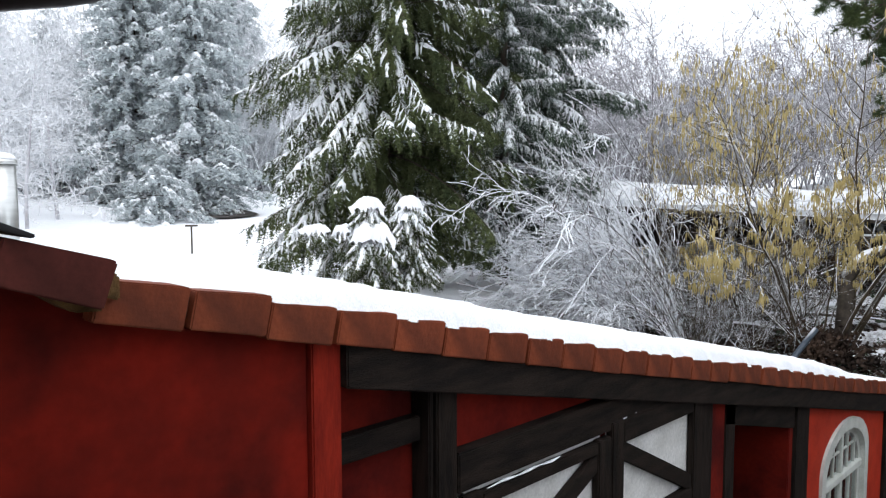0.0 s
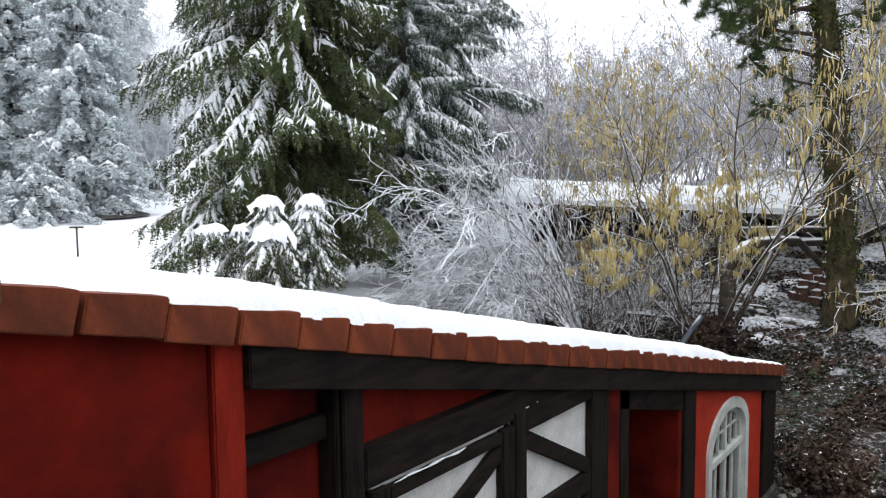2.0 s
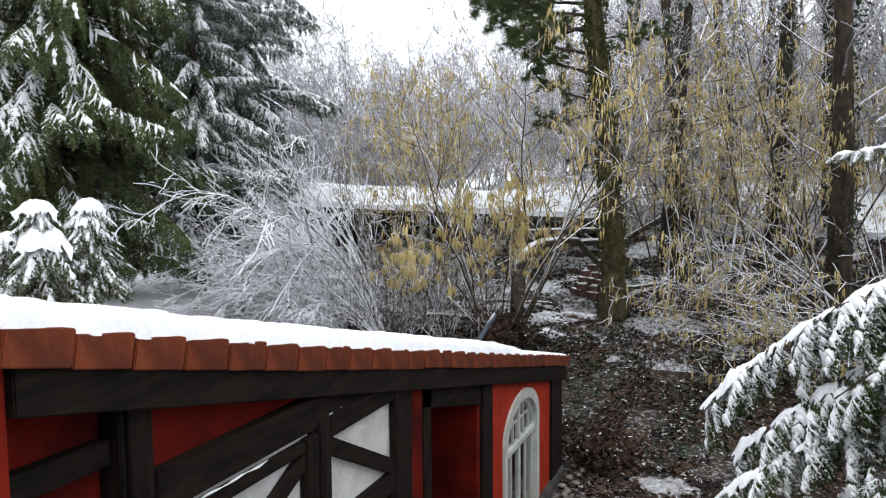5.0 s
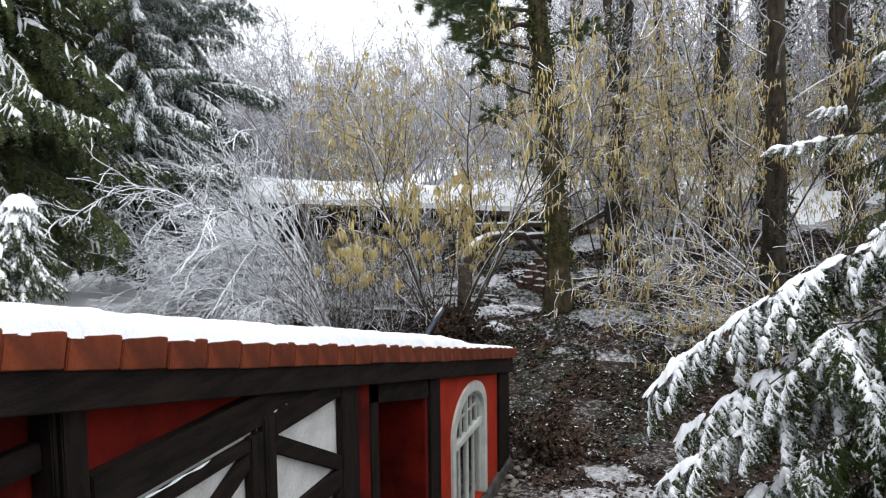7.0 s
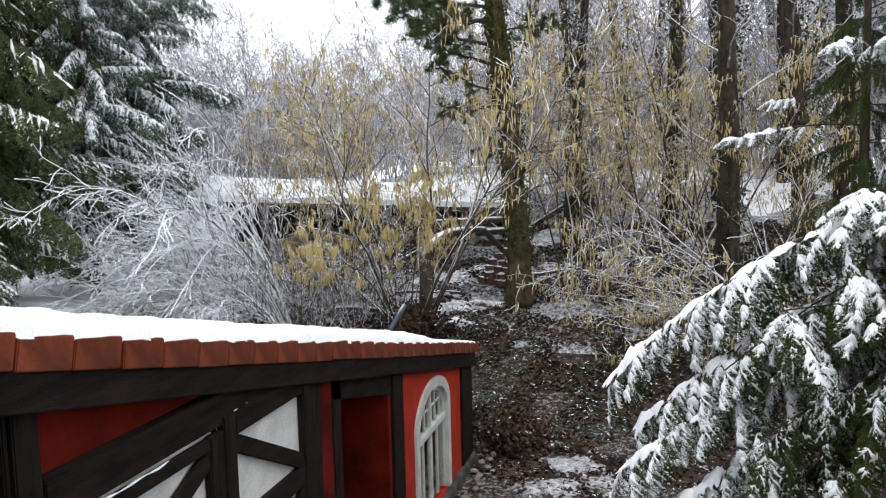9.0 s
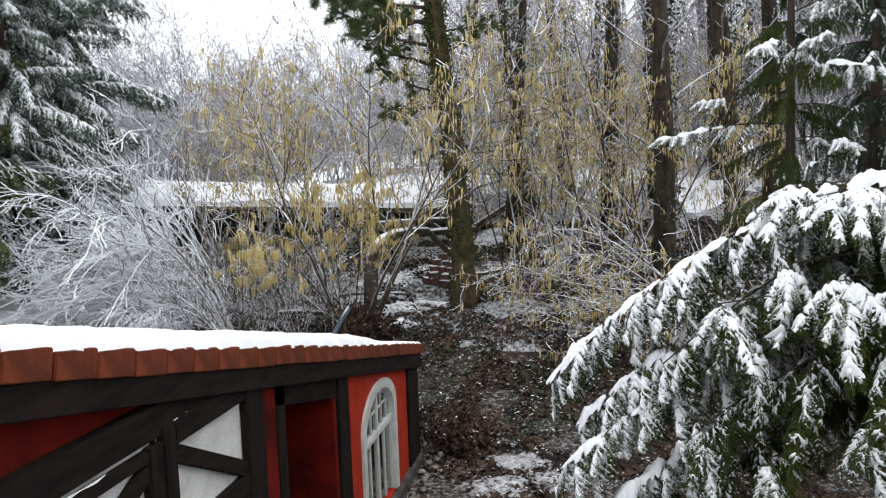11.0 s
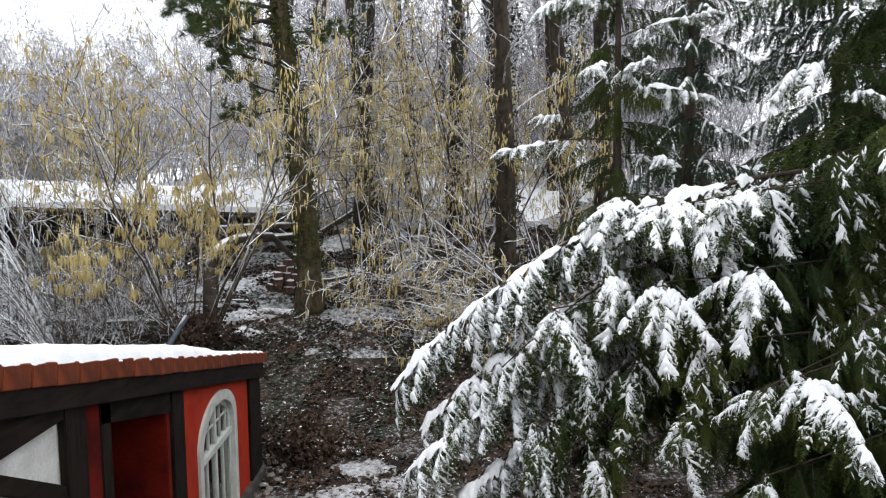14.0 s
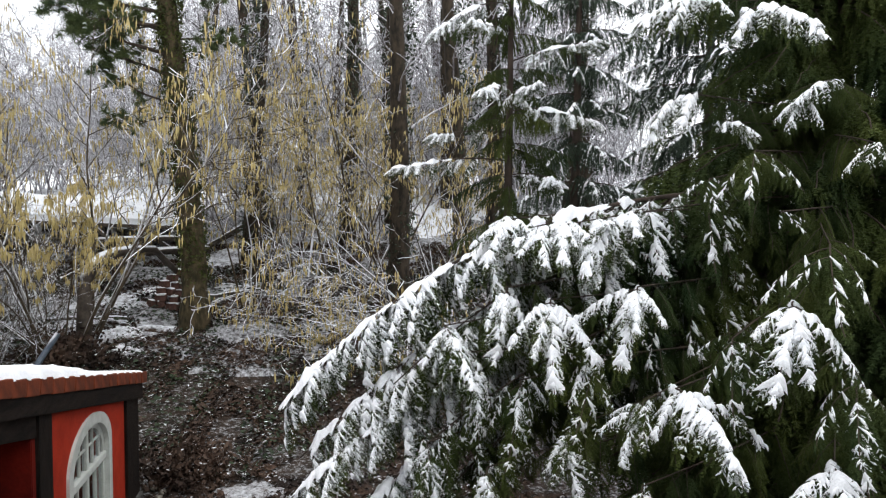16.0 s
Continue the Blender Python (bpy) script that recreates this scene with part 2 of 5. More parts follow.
part("niche_wall", block(XW - 0.14, XW - 0.3, 1.9, 2.6, 0, rel(-0.6)), RED_SHADED, house)
part("niche_rail", block(XW - 0.06, XW - 0.14, 1.93, 2.50, rel(-1.28), rel(-1.15)), TIMBER, house)
part("niche_lining", block(XW - 0.0, XW - 0.14, 2.50, 2.535, 0, rel(-0.75)), TIMBER_UP, house)
part("gate_post", block(XW + 0.02, XW - 0.2, 2.54, 2.69, 0, rel(-0.95)), TIMBER_UP, house)
part("gable_panel", prism([(2.56, rel(-1.45)), (6.0, rel(-1.45)), (6.0, rel(-1.42)), (2.56, rel(-0.72))], XW - 0.06, XW - 0.2), RED_SHADED, house, "red gable panel, roof shade in its dark colour")
part("lintel", block(XW + 0.03, XW - 0.2, 2.69, 5.47, rel(-1.60), rel(-1.38)), TIMBER, house)
part("barge_board", prism([(1.93, verge_low(1.93) - 0.215), (11.6, verge_low(11.6) - 0.25), (11.6, verge_low(11.6) + 0.01), (1.93, verge_low(1.93) + 0.01)], -2.575, -2.66), TIMBER, house)
part("gate_post", block(XW + 0.02, XW - 0.2, 5.475, 5.70, 0, rel(-1.45)), TIMBER_UP, house)
part("plaster_strip", block(XW, XW - 0.2, 5.70, 5.97, 0, rel(-1.55)), RED_SHADED, house)
part("porch_back", block(XW - 0.75, XW - 0.9, 5.7, 7.95, 0, rel(-1.9)), TIMBER_UP, house)
part("jamb_post", block(XW + 0.01, XW - 0.75, 5.97, 6.16, 0, rel(-1.6)), TIMBER_UP, house)
part("porch_side", block(XW - 0.002, XW - 0.75, 7.46, 7.56, 0, rel(-1.95)), RED_SHADED, house, "red porch wall")
part("porch_header", prism([(5.97, rel(-1.98)), (7.95, rel(-2.48)), (7.95, rel(-1.98)), (5.97, rel(-1.53))], XW + 0.01, XW - 0.18), TIMBER, house)
part("corner_post", block(XW + 0.03, XW - 0.2, 7.565, 7.93, 0, rel(-2.0)), TIMBER_UP, house)
part("corner_post", block(XW + 0.04, XW - 0.25, 10.79, 11.46, 0.17, verge_low(11.1) - 0.05), TIMBER_UP, house)
part("plinth", block(XW + 0.08, XW - 0.25, 7.6, 11.5, -0.3, 0.17, 0.02), PLINTH, house, "dark grey cement plinth")
part("end_wall", block(XW - 0.01, -9.0, 11.2, 11.43, 0, verge_low(11.4)), RED_SHADED, house)
part("back_wall", prism([(TOPY, 0), (11.2, 0), (11.2, verge_low(11.2) - 0.05), (0.9, verge_low(0.9) - 0.05), (TOPY, upper_low(TOPY) - 0.05)], -9.0, -9.25), RED_SHADED, house)
part("inner_floor", block(XW - 0.3, -8.9, TOPY, 11.0, -0.2, 0.05, 0), STONE, house)

# wall with the arched window
WY, WHALF, WTOP, WRISE, WSILL = 9.22, 0.83, rel(-2.65), 0.52, rel(-4.44)


def arch_z(y, half, top, rise):
    u = min(1.0, abs(y - WY) / half)
    return top - rise * (1 - math.sqrt(max(0.0, 1 - u * u)))


bmw = bmesh.new()


def wall_col(y0, y1, za0, za1, zb0, zb1):
    vs = [bmw.verts.new(c) for c in ((XW, y0, za0), (XW, y1, za1), (XW, y1, zb1), (XW, y0, zb0), (XW - 0.22, y0, za0), (XW - 0.22, y1, za1), (XW - 0.22, y1, zb1), (XW - 0.22, y0, zb0))]
    for q in ((0, 1, 2, 3), (7, 6, 5, 4), (0, 4, 5, 1), (3, 2, 6, 7)):
        bmw.faces.new([vs[i] for i in q])


wall_col(7.93, WY - WHALF, 0.17, 0.17, verge_low(7.93) - 0.05, verge_low(WY - WHALF) - 0.05)
wall_col(WY + WHALF, 10.85, 0.17, 0.17, verge_low(WY + WHALF) - 0.05, verge_low(10.85) - 0.05)
wall_col(WY - WHALF, WY + WHALF, 0.17, 0.17, WSILL, WSILL)
for i in range(24):
    y0, y1 = WY - WHALF + i * WHALF / 12, WY - WHALF + (i + 1) * WHALF / 12
    wall_col(y0, y1, arch_z(y0, WHALF, WTOP, WRISE), arch_z(y1, WHALF, WTOP, WRISE), verge_low(y0) - 0.05, verge_low(y1) - 0.05)
bmesh.ops.remove_doubles(bmw, verts=bmw.verts, dist=1e-4)
part("window_wall", bmw, RED_BRIGHT, house, "bright red painted wall round the arched window")

win = part("arched_window", block(XW - 0.1, XW - 0.14, WY - WHALF, WY + WHALF, WSILL, WSILL + 0.08), WINDOW_WHITE, house, "grey-white arched window with thin glazing bars")


def arch_band(half_o, top_o, rise_o, half_i, top_i, rise_i, zbot, x0, x1):
    """An arched band with upright legs between an outer and an inner outline."""
    bm = bmesh.new()
    rows = []
    K = 28
    for i in range(K + 3):
        if i == 0 or i == K + 2:
            sgn = -1 if i == 0 else 1
            o, q = (WY + sgn * half_o, zbot), (WY + sgn * half_i, zbot)
        else:
            a = math.pi * (1 - (i - 1) / K)
            o = (WY + half_o * math.cos(a), top_o - rise_o + rise_o * math.sin(a))
            q = (WY + half_i * math.cos(a), top_i - rise_i + rise_i * math.sin(a))
        rows.append([bm.verts.new((x, *p)) for x in (x0, x1) for p in (o, q)])
    for a, b in zip(rows, rows[1:]):
        bm.faces.new((a[0], b[0], b[1], a[1]))
        bm.faces.new((a[2], a[3], b[3], b[2]))
        bm.faces.new((a[0], a[2], b[2], b[0]))
        bm.faces.new((a[1], b[1], b[3], a[3]))
    return bm


part("surround", arch_band(WHALF, WTOP, WRISE, WHALF - 0.13, WTOP - 0.13, WRISE - 0.06, WSILL, XW + 0.035, XW - 0.1), WINDOW_WHITE, win)
part("sash_frame", arch_band(WHALF - 0.13, WTOP - 0.13, WRISE - 0.06, WHALF - 0.19, WTOP - 0.19, WRISE - 0.09, WSILL + 0.06, XW - 0.03, XW - 0.09), WINDOW_WHITE, win)
TRANS = rel(-3.40)
part("transom", block(XW + 0.0, XW - 0.09, WY - WHALF + 0.13, WY + WHALF - 0.13, TRANS, TRANS + 0.09), WINDOW_WHITE, win)
part("glazing_bar", block(XW - 0.02, XW - 0.08, WY - 0.045, WY + 0.045, WSILL + 0.05, WTOP - 0.17), WINDOW_WHITE, win)
for dy in (-0.50, -0.25, 0.25, 0.50):
    part("glazing_bar", block(XW - 0.03, XW - 0.07, WY + dy - 0.018, WY + dy + 0.018, TRANS + 0.08, arch_z(WY + dy, WHALF - 0.17, WTOP - 0.17, WRISE - 0.08)), WINDOW_WHITE, win)
for dy in (-0.34, 0.34):
    part("glazing_bar", block(XW - 0.03, XW - 0.07, WY + dy - 0.025, WY + dy + 0.025, WSILL + 0.05, TRANS), WINDOW_WHITE, win)
part("glazing_bar", block(XW - 0.035, XW - 0.065, WY - 0.6, WY + 0.6, TRANS + 0.33, TRANS + 0.36), WINDOW_WHITE, win)
gl = part("pane", block(XW - 0.05, XW - 0.056, WY - WHALF + 0.14, WY + WHALF - 0.14, WSILL + 0.06, WTOP - 0.16, 0), GLASS, win)

# double gate
gate = thing("barn_gate", "closed double barn gate, dark timber frame with white panels", "gate")
for y0, y1, sign in ((2.72, 4.145, 1), (4.155, 5.47, -1)):
    leaf = part("gate_leaf", block(XW - 0.02, XW - 0.05, y0 + 0.05, y1 - 0.05, 0.1, rel(-1.6), 0), PANEL, gate, "white panelled gate leaf")
    xa, xb = XW + 0.045, XW - 0.015
    part("stile", block(xa, xb, y0, y0 + 0.15, 0.06, rel(-1.63 if sign > 0 else -1.545)), TIMBER_UP, leaf)
    part("stile", block(xa, xb, y1 - 0.15, y1, 0.06, rel(-1.63 if sign > 0 else -1.545)), TIMBER_UP, leaf)
    for zt in (-1.64 if sign > 0 else -1.55, -2.32, -3.4, -4.4):
        part("rail", block(xa - 0.005, xb - 0.005, y0 + 0.15, y1 - 0.15, rel(zt - (0.08 if zt > -1.7 and sign > 0 else 0.17)), rel(zt)), TIMBER, leaf)
    ya, yb = (y0 + 0.15, y1 - 0.15) if sign < 0 else (y1 - 0.15, y0 + 0.15)
    part("brace", prism([(ya, rel(-1.70)), (ya, rel(-1.84)), (yb, rel(-2.36)), (yb, rel(-2.22))], xa - 0.01, xb), TIMBER, leaf)
    part("brace", prism([(ya, rel(-3.40)), (ya, rel(-3.27)), (yb, rel(-2.46)), (yb, rel(-2.59))], xa - 0.01, xb), TIMBER, leaf)
for y0, y1, zs in ((2.92, 3.60, -1.632), (4.16, 4.50, -1.545)):
    g = Geo()
    ys = np.linspace(y0, y1, 14)
    g.tube([(XW + 0.02, y, rel(zs) + 0.004 * math.sin(y * 23)) for y in ys], [0.004] + [0.011 + 0.005 * math.sin(y * 31) for y in ys[1:-1]] + [0.004], 6, flat=0.4)
    sn = new("snow_strip", g.mesh("snow_strip", [SNOW], True))
    tagged(sn, "thin strip of snow lying on the gate rail", "snow")

# roof
roof = thing("tiled_roof", "low-pitched roof with red-brown verge tiles under snow", "roof")
part("deck", prism([(0.9, verge_low(0.9) + 0.02), (11.74, verge_low(11.74) + 0.02), (11.74, verge_top(11.74) - 0.03), (0.9, verge_top(0.9) - 0.03)], -2.60, -9.5), TIMBER, roof)


def verge_tile(length, h, thick):
    """A verge tile: a flap on the edge with a top that laps inwards, rising towards its lower end."""
    return prism([(0, -h), (length, -h), (length, 0.012), (length - 0.02, 0.017), (0, -0.002)], 0.0, -thick, 0.006)


tile_me = bm_mesh("verge_tile", verge_tile(0.326, 0.15, 0.20), TILE)
tile_old = bm_mesh("verge_tile", verge_tile(0.345, 0.15, 0.20), TILE_OLD)
rng = random.Random(4)
for k in range(-1, 32):
    y = 1.22 + 0.33 * k
    ob = part("verge_tile", tile_me, None, roof)
    ob.location = (-2.55 + rng.uniform(-0.006, 0.006), y + rng.uniform(-0.007, 0.007), verge_top(y) - 0.012 + rng.uniform(-0.006, 0.006))
    ob.rotation_euler = (-math.atan(0.2239) + rng.uniform(-0.008, 0.008), 0, rng.uniform(-0.006, 0.006))
# field tiles along the eave
gt = Geo()
for i in range(34):
    x = -2.75 - 0.2 * i
    a = np.linspace(0, math.pi, 7)
    gt.tube([(x, 11.3, verge_top(11.3) - 0.01), (x, 11.8, verge_top(11.8) - 0.01)], [0.075, 0.08], 8, flat=0.5)
part("eave_tiles", gt.mesh("eave_tiles", [TILE], True), TILE, roof)

# steeper upper roof
upper = thing("upper_roof", "steeper dark-tiled roof edge with a dark sheet on top", "roof")
UA = -math.atan(0.345)
for k in range(5):
    y = 0.575 - 0.345 * k
    ob = part("verge_tile", tile_old, None, upper)
    ob.location = (-2.44, y, upper_low(y) + 0.135)
    ob.rotation_euler = (UA, 0, 0)
part("deck", prism([(-1.05, upper_low(-1.05) + 0.02), (0.93, upper_low(0.93) + 0.02), (0.93, upper_low(0.93) + 0.11), (-1.05, upper_low(-1.05) + 0.11)], -2.50, -9.5), MORTAR, upper, "ochre mortar bed under the tiles")
part("cover_sheet", prism([(-1.3, upper_low(-1.3) + 0.14), (0.65, upper_low(0.65) + 0.15), (0.66, upper_low(0.66) + 0.165), (0.3, upper_low(0.3) + 0.20), (-1.3, upper_low(-1.3) + 0.22)], -2.42, -9.6, 0.004), DARK_SHEET, upper, "dark roofing sheet")

part("mortar_wedge", prism([(0.60, rel(-0.262)), (0.88, rel(-0.35)), (0.88, rel(-0.39)), (0.78, rel(-0.385))], -2.50, -2.66, 0.01), MORTAR, upper, "crumbling ochre mortar under the end tile")

# snow blanket on the roof
gs = Geo()
xs = [0.0, 0.01, 0.025, 0.045, 0.07, 0.1, 0.15, 0.22, 0.32, 0.5, 0.8, 1.3, 2.0, 3.0, 4.5, 6.6]
ysn = np.linspace(0.95, 11.70, 330)
rows = []
for y in ysn:
    ph = ((y - 1.22) / 0.33) % 1.0
    thick = 0.108 * sstep(0.9, 2.1, y) * (1 - 0.86 * sstep(8.2, 9.9, y)) + 0.018
    inset = 0.006 + 0.14 * (1 - sstep(1.0, 1.9, y)) + 0.03 * (ph - 0.5) + 0.03 * noise.noise(Vector((y * 4, 0, 1))) + 0.035 * noise.noise(Vector((y * 11, 3, 1)))
    row = []
    for d in xs:
        h = thick * (1 - math.exp(-(d / 0.055) ** 1.3)) if d < 6 else 0.0
        h += (0.022 * noise.noise(Vector((d * 3, y * 3, 5))) + 0.014 * noise.noise(Vector((d * 11, y * 9, 2)))) * min(1, d * 9) * min(1, thick * 12)
        step = 0.017 * ph * max(0.0, 1 - d / 0.12)
        row.append((-2.565 - inset - d, y, verge_top(y) - 0.018 * math.exp(-d / 0.02) + step + h))
    rows.append(row)
n = len(xs)
gs.add([p for r in rows for p in r], [(j * n + i, (j + 1) * n + i, (j + 1) * n + i + 1, j * n + i + 1) for j in range(len(rows) - 1) for i in range(n - 1)])
sm = gs.mesh("roof_snow", [SNOW], True)
tagged(new("roof_snow", sm), "thick soft blanket of fresh snow on the roof", "snow", kind="stuff")

# eave of the viewer's own house
eave = thing("overhanging_eave", "dark overhanging eave board above the viewpoint", "eave")
part("eave_board", prism([(-1.5, rel(-0.16)), (0.57, rel(0.44)), (0.57, rel(0.55)), (-1.5, rel(-0.04))], -1.66, 6.5, 0.02), DARK_SHEET, eave)
ge = Geo()
ge.tube([(-1.60 - 0.03 * t, 0.60 - 2.05 * t, rel(0.452) - 0.50 * t) for t in (0.0, 0.006, 0.02, 0.05, 0.3, 0.6, 1.0)], [0.022, 0.036, 0.048, 0.052, 0.052, 0.052, 0.052], 12)
part("gutter", ge.mesh("gutter", [DARK_SHEET], True), DARK_SHEET, eave)
tagged(new("wall_own_house", bm_mesh("wall_own_house", block(-2.3, 7.0, -1.75, -1.5, 0, 7.5), PANEL)), "plain plastered wall behind the viewpoint", "wall", kind="structure")

# ---- vegetation materials ----
NEEDLE_GREEN = mat("green_spruce_needles", (0.017, 0.036, 0.013), (0.080, 0.098, 0.022), 0.9, 0.7, 0.0, 14.0, spec=0.12, world_space=True, contrast=(0.3, 0.7))
NEEDLE_BLUE = mat("fir_needles", (0.024, 0.040, 0.026), (0.056, 0.082, 0.048), 3.0, 0.6, 0.0, 40.0)
# Frosted needles, paled further so that their colour holds the distance haze.
HAZY_FROST_NEEDLE = mat("hazy_frosted_needles", (0.38, 0.425, 0.43), (0.58, 0.62, 0.635), 0.5, 0.8, 0.0, 30.0, spec=0.1)
BARK = mat("spruce_bark", (0.035, 0.026, 0.02), (0.075, 0.055, 0.042), 8.0, 0.9, 0.8, 40.0, stretch=(1, 1, 0.3))
PINE_BARK = mat("mossy_bark_of_the_pine", (0.030, 0.026, 0.012), (0.105, 0.078, 0.042), 9.0, 0.95, 1.0, 26.0, stretch=(1, 1, 0.45))
IVY_BARK = mat("mossy_pine_bark", (0.016, 0.013, 0.009), (0.062, 0.046, 0.031), 9.0, 0.95, 1.0, 26.0, stretch=(1, 1, 0.45))
TWIG_SNOW = snowed(mat("snowy_twigs", (0.040, 0.033, 0.028), (0.085, 0.070, 0.058), 5.0, 0.85, 0.0, 30.0), -0.6, 0.15, 3.0, 0.3)
TWIG_DUSTED = snowed(mat("dusted_twigs", (0.055, 0.044, 0.034), (0.11, 0.088, 0.068), 5.0, 0.85, 0.0, 30.0), -0.25, 0.45, 3.0, 0.35)
TWIG_FROST = snowed(mat("frosted_twigs", (0.10, 0.085, 0.085), (0.22, 0.195, 0.20), 5.0, 0.85, 0.0, 30.0), -0.45, 0.45, 1.5, 0.35, (0.77, 0.78, 0.82))
# Rimed limbs, their grey lightened further to stand in for haze.
TWIG_RIME_HAZE = snowed(mat("rimed_hazy_limbs", (0.46, 0.47, 0.49), (0.62, 0.63, 0.65), 2.0, 0.85, 0.0, 30.0, spec=0.1), -0.3, 0.6, 1.5, 0.35, (0.86, 0.87, 0.89))
TWIG_BARE = snowed(mat("hazel_twigs", (0.045, 0.034, 0.022), (0.10, 0.075, 0.045), 5.0, 0.8, 0.0, 30.0), 0.05, 0.5, 3.0, 0.4)
CATKIN = mat("hazel_catkins", (0.38, 0.30, 0.115), (0.58, 0.465, 0.21), 4.0, 0.8, 0.0, 60.0)
LEAF_BROWN = snowed(mat("fallen_leaves", (0.020, 0.012, 0.009), (0.092, 0.056, 0.037), 1.5, 0.75, 0.0, 30.0, world_space=True), 1.02, 1.14, 7.0, 0.6)
LEAF_GREEN = snowed(mat("ivy_leaves", (0.014, 0.024, 0.010), (0.035, 0.055, 0.022), 2.0, 0.5, 0.0, 30.0, world_space=True), 0.97, 1.1, 5.0, 0.6)


def unit(v):
    return v / (np.linalg.norm(v) + 1e-9)


# ---- bare shrubs and trees ----
def grow(g, rnd, p, d, length, r, depth, cfg, slot=0, tips=None, twigs=None):
    """One limb with its side shoots, as tapered tubes; side shoots may go to a mesh of their own."""
    k = cfg["segs"][depth]
    pts, rad = [p], [r]
    step = length / k
    for i in range(k):
        t = (i + 1) / k
        d = unit(d + rnd.normal(0, cfg["wob"][depth], 3) + np.array([0, 0, cfg["lift"][depth] * step * 3]))
        p = p + d * step
        pts.append(p)
        rad.append(max(cfg["rmin"], r * (1 - t) ** 0.8))
        if tips is not None and depth >= cfg["tip_depth"]:
            tips.append((p.copy(), d.copy()))
    g.tube(pts, rad, cfg["sides"][depth], slot, cap=False)
    if depth < len(cfg["kids"]):
        nk = cfg["kids"][depth]
        for j in range(nk):
            t = cfg["start"] + (1 - cfg["start"]) * (j + rnd.uniform(0, 1)) / nk
            i = min(k - 1, int(t * k))
            q = pts[i] + (pts[i + 1] - pts[i]) * (t * k - i)
            dd = unit(pts[i + 1] - pts[i])
            side = unit(np.cross(dd, rnd.normal(0, 1, 3)))
            nd = unit(dd * cfg["along"] + side)
            grow(twigs or g, rnd, q, nd, length * cfg["ratio"] * rnd.uniform(0.6, 1.2) * (1.15 - 0.6 * t), max(cfg["rmin"], r * cfg.get("thin", 0.45) * (1.1 - 0.5 * t)), depth + 1, cfg, slot, tips)


UP = np.array([0, 0, 1.0])
ARCH = dict(segs=[14, 8, 4], wob=[0.06, 0.12, 0.18], lift=[-0.078, -0.06, -0.01], rmin=0.0085, sides=[5, 4, 4], kids=[9, 4], along=1.5, ratio=0.36, tip_depth=9, start=0.22)
FINE = dict(segs=[8, 5, 3, 2], wob=[0.07, 0.14, 0.18, 0.22], lift=[0.01, 0.05, 0.03, 0.0], rmin=0.0085, sides=[4, 3, 3, 3], kids=[15, 7, 4], along=0.9, ratio=0.36, tip_depth=9, start=0.1)
HAZEL = dict(segs=[12, 6, 4], wob=[0.06, 0.12, 0.17], lift=[0.0, 0.02, -0.02], rmin=0.005, sides=[6, 4, 3], kids=[13, 6], along=1.0, ratio=0.38, tip_depth=1, start=0.36)
SPRAY = dict(segs=[12, 7, 5], wob=[0.13, 0.19, 0.24], lift=[-0.06, 0.02, 0.05], rmin=0.0055, sides=[5, 4, 3], kids=[9, 5], along=0.85, ratio=0.34, tip_depth=1, start=0.2)
TREE = dict(segs=[14, 8, 5, 3], wob=[0.02, 0.10, 0.15, 0.2], lift=[0.0, 0.05, 0.03, 0.0], rmin=0.008, sides=[10, 5, 4, 3], kids=[28, 6, 4], along=0.6, ratio=0.17, tip_depth=9, start=0.18, thin=0.11)


def catkins(name, tips, rnd, per, down):
    """Catkins that hang plumb from the tips, whichever way their stem leans."""
    p = np.array([t[0] for t in tips])
    p = np.repeat(p, rnd.poisson(per, len(p)), axis=0)
    n = len(p)
    p = p + rnd.normal(0, 0.03, (n, 3))
    d = np.asarray(down)[None] + rnd.normal(0, 0.09, (n, 3))
    a = np.cross(d, rnd.normal(0, 1, (n, 3)))
    a /= np.linalg.norm(a, axis=1)[:, None] + 1e-9
    b = np.cross(d, a)
    L, w = rnd.uniform(0.09, 0.22, (n, 1)), rnd.uniform(0.011, 0.017, (n, 1))
    q = p + d * L * 0.3
    v = np.stack([p, q + a * w, q + (-0.5 * a + 0.87 * b) * w, q + (-0.5 * a - 0.87 * b) * w, p + d * L], 1).reshape(-1, 3)
    base = np.arange(n)[:, None, None] * 5
    f = (base + np.array([(0, 1, 2), (0, 2, 3), (0, 3, 1), (4, 2, 1), (4, 3, 2), (4, 1, 3)])[None]).reshape(-1, 3)
    me = bpy.data.meshes.new(name)
    me.from_pydata(v.tolist(), [], f.tolist())
    me.materials.append(CATKIN)
    return me


def stems(name, seed, count, length, r, cfg, material, cat=0.0, lean=(0.0, 0.0)):
    """Several different stems that shoot up from the origin, each with its catkins."""
    out = []
    for i in range(count):
        rnd = np.random.RandomState(seed + i)
        g, tips = Geo(), []
        th = rnd.uniform(*lean)
        grow(g, rnd, np.array([0, 0, -0.1]), np.array([math.sin(th), 0, math.cos(th)]), length * rnd.uniform(0.8, 1.1), r, 0, cfg, 0, tips)
        out.append((g.mesh(name, [material]), (tips, cat) if cat else None))
    return out


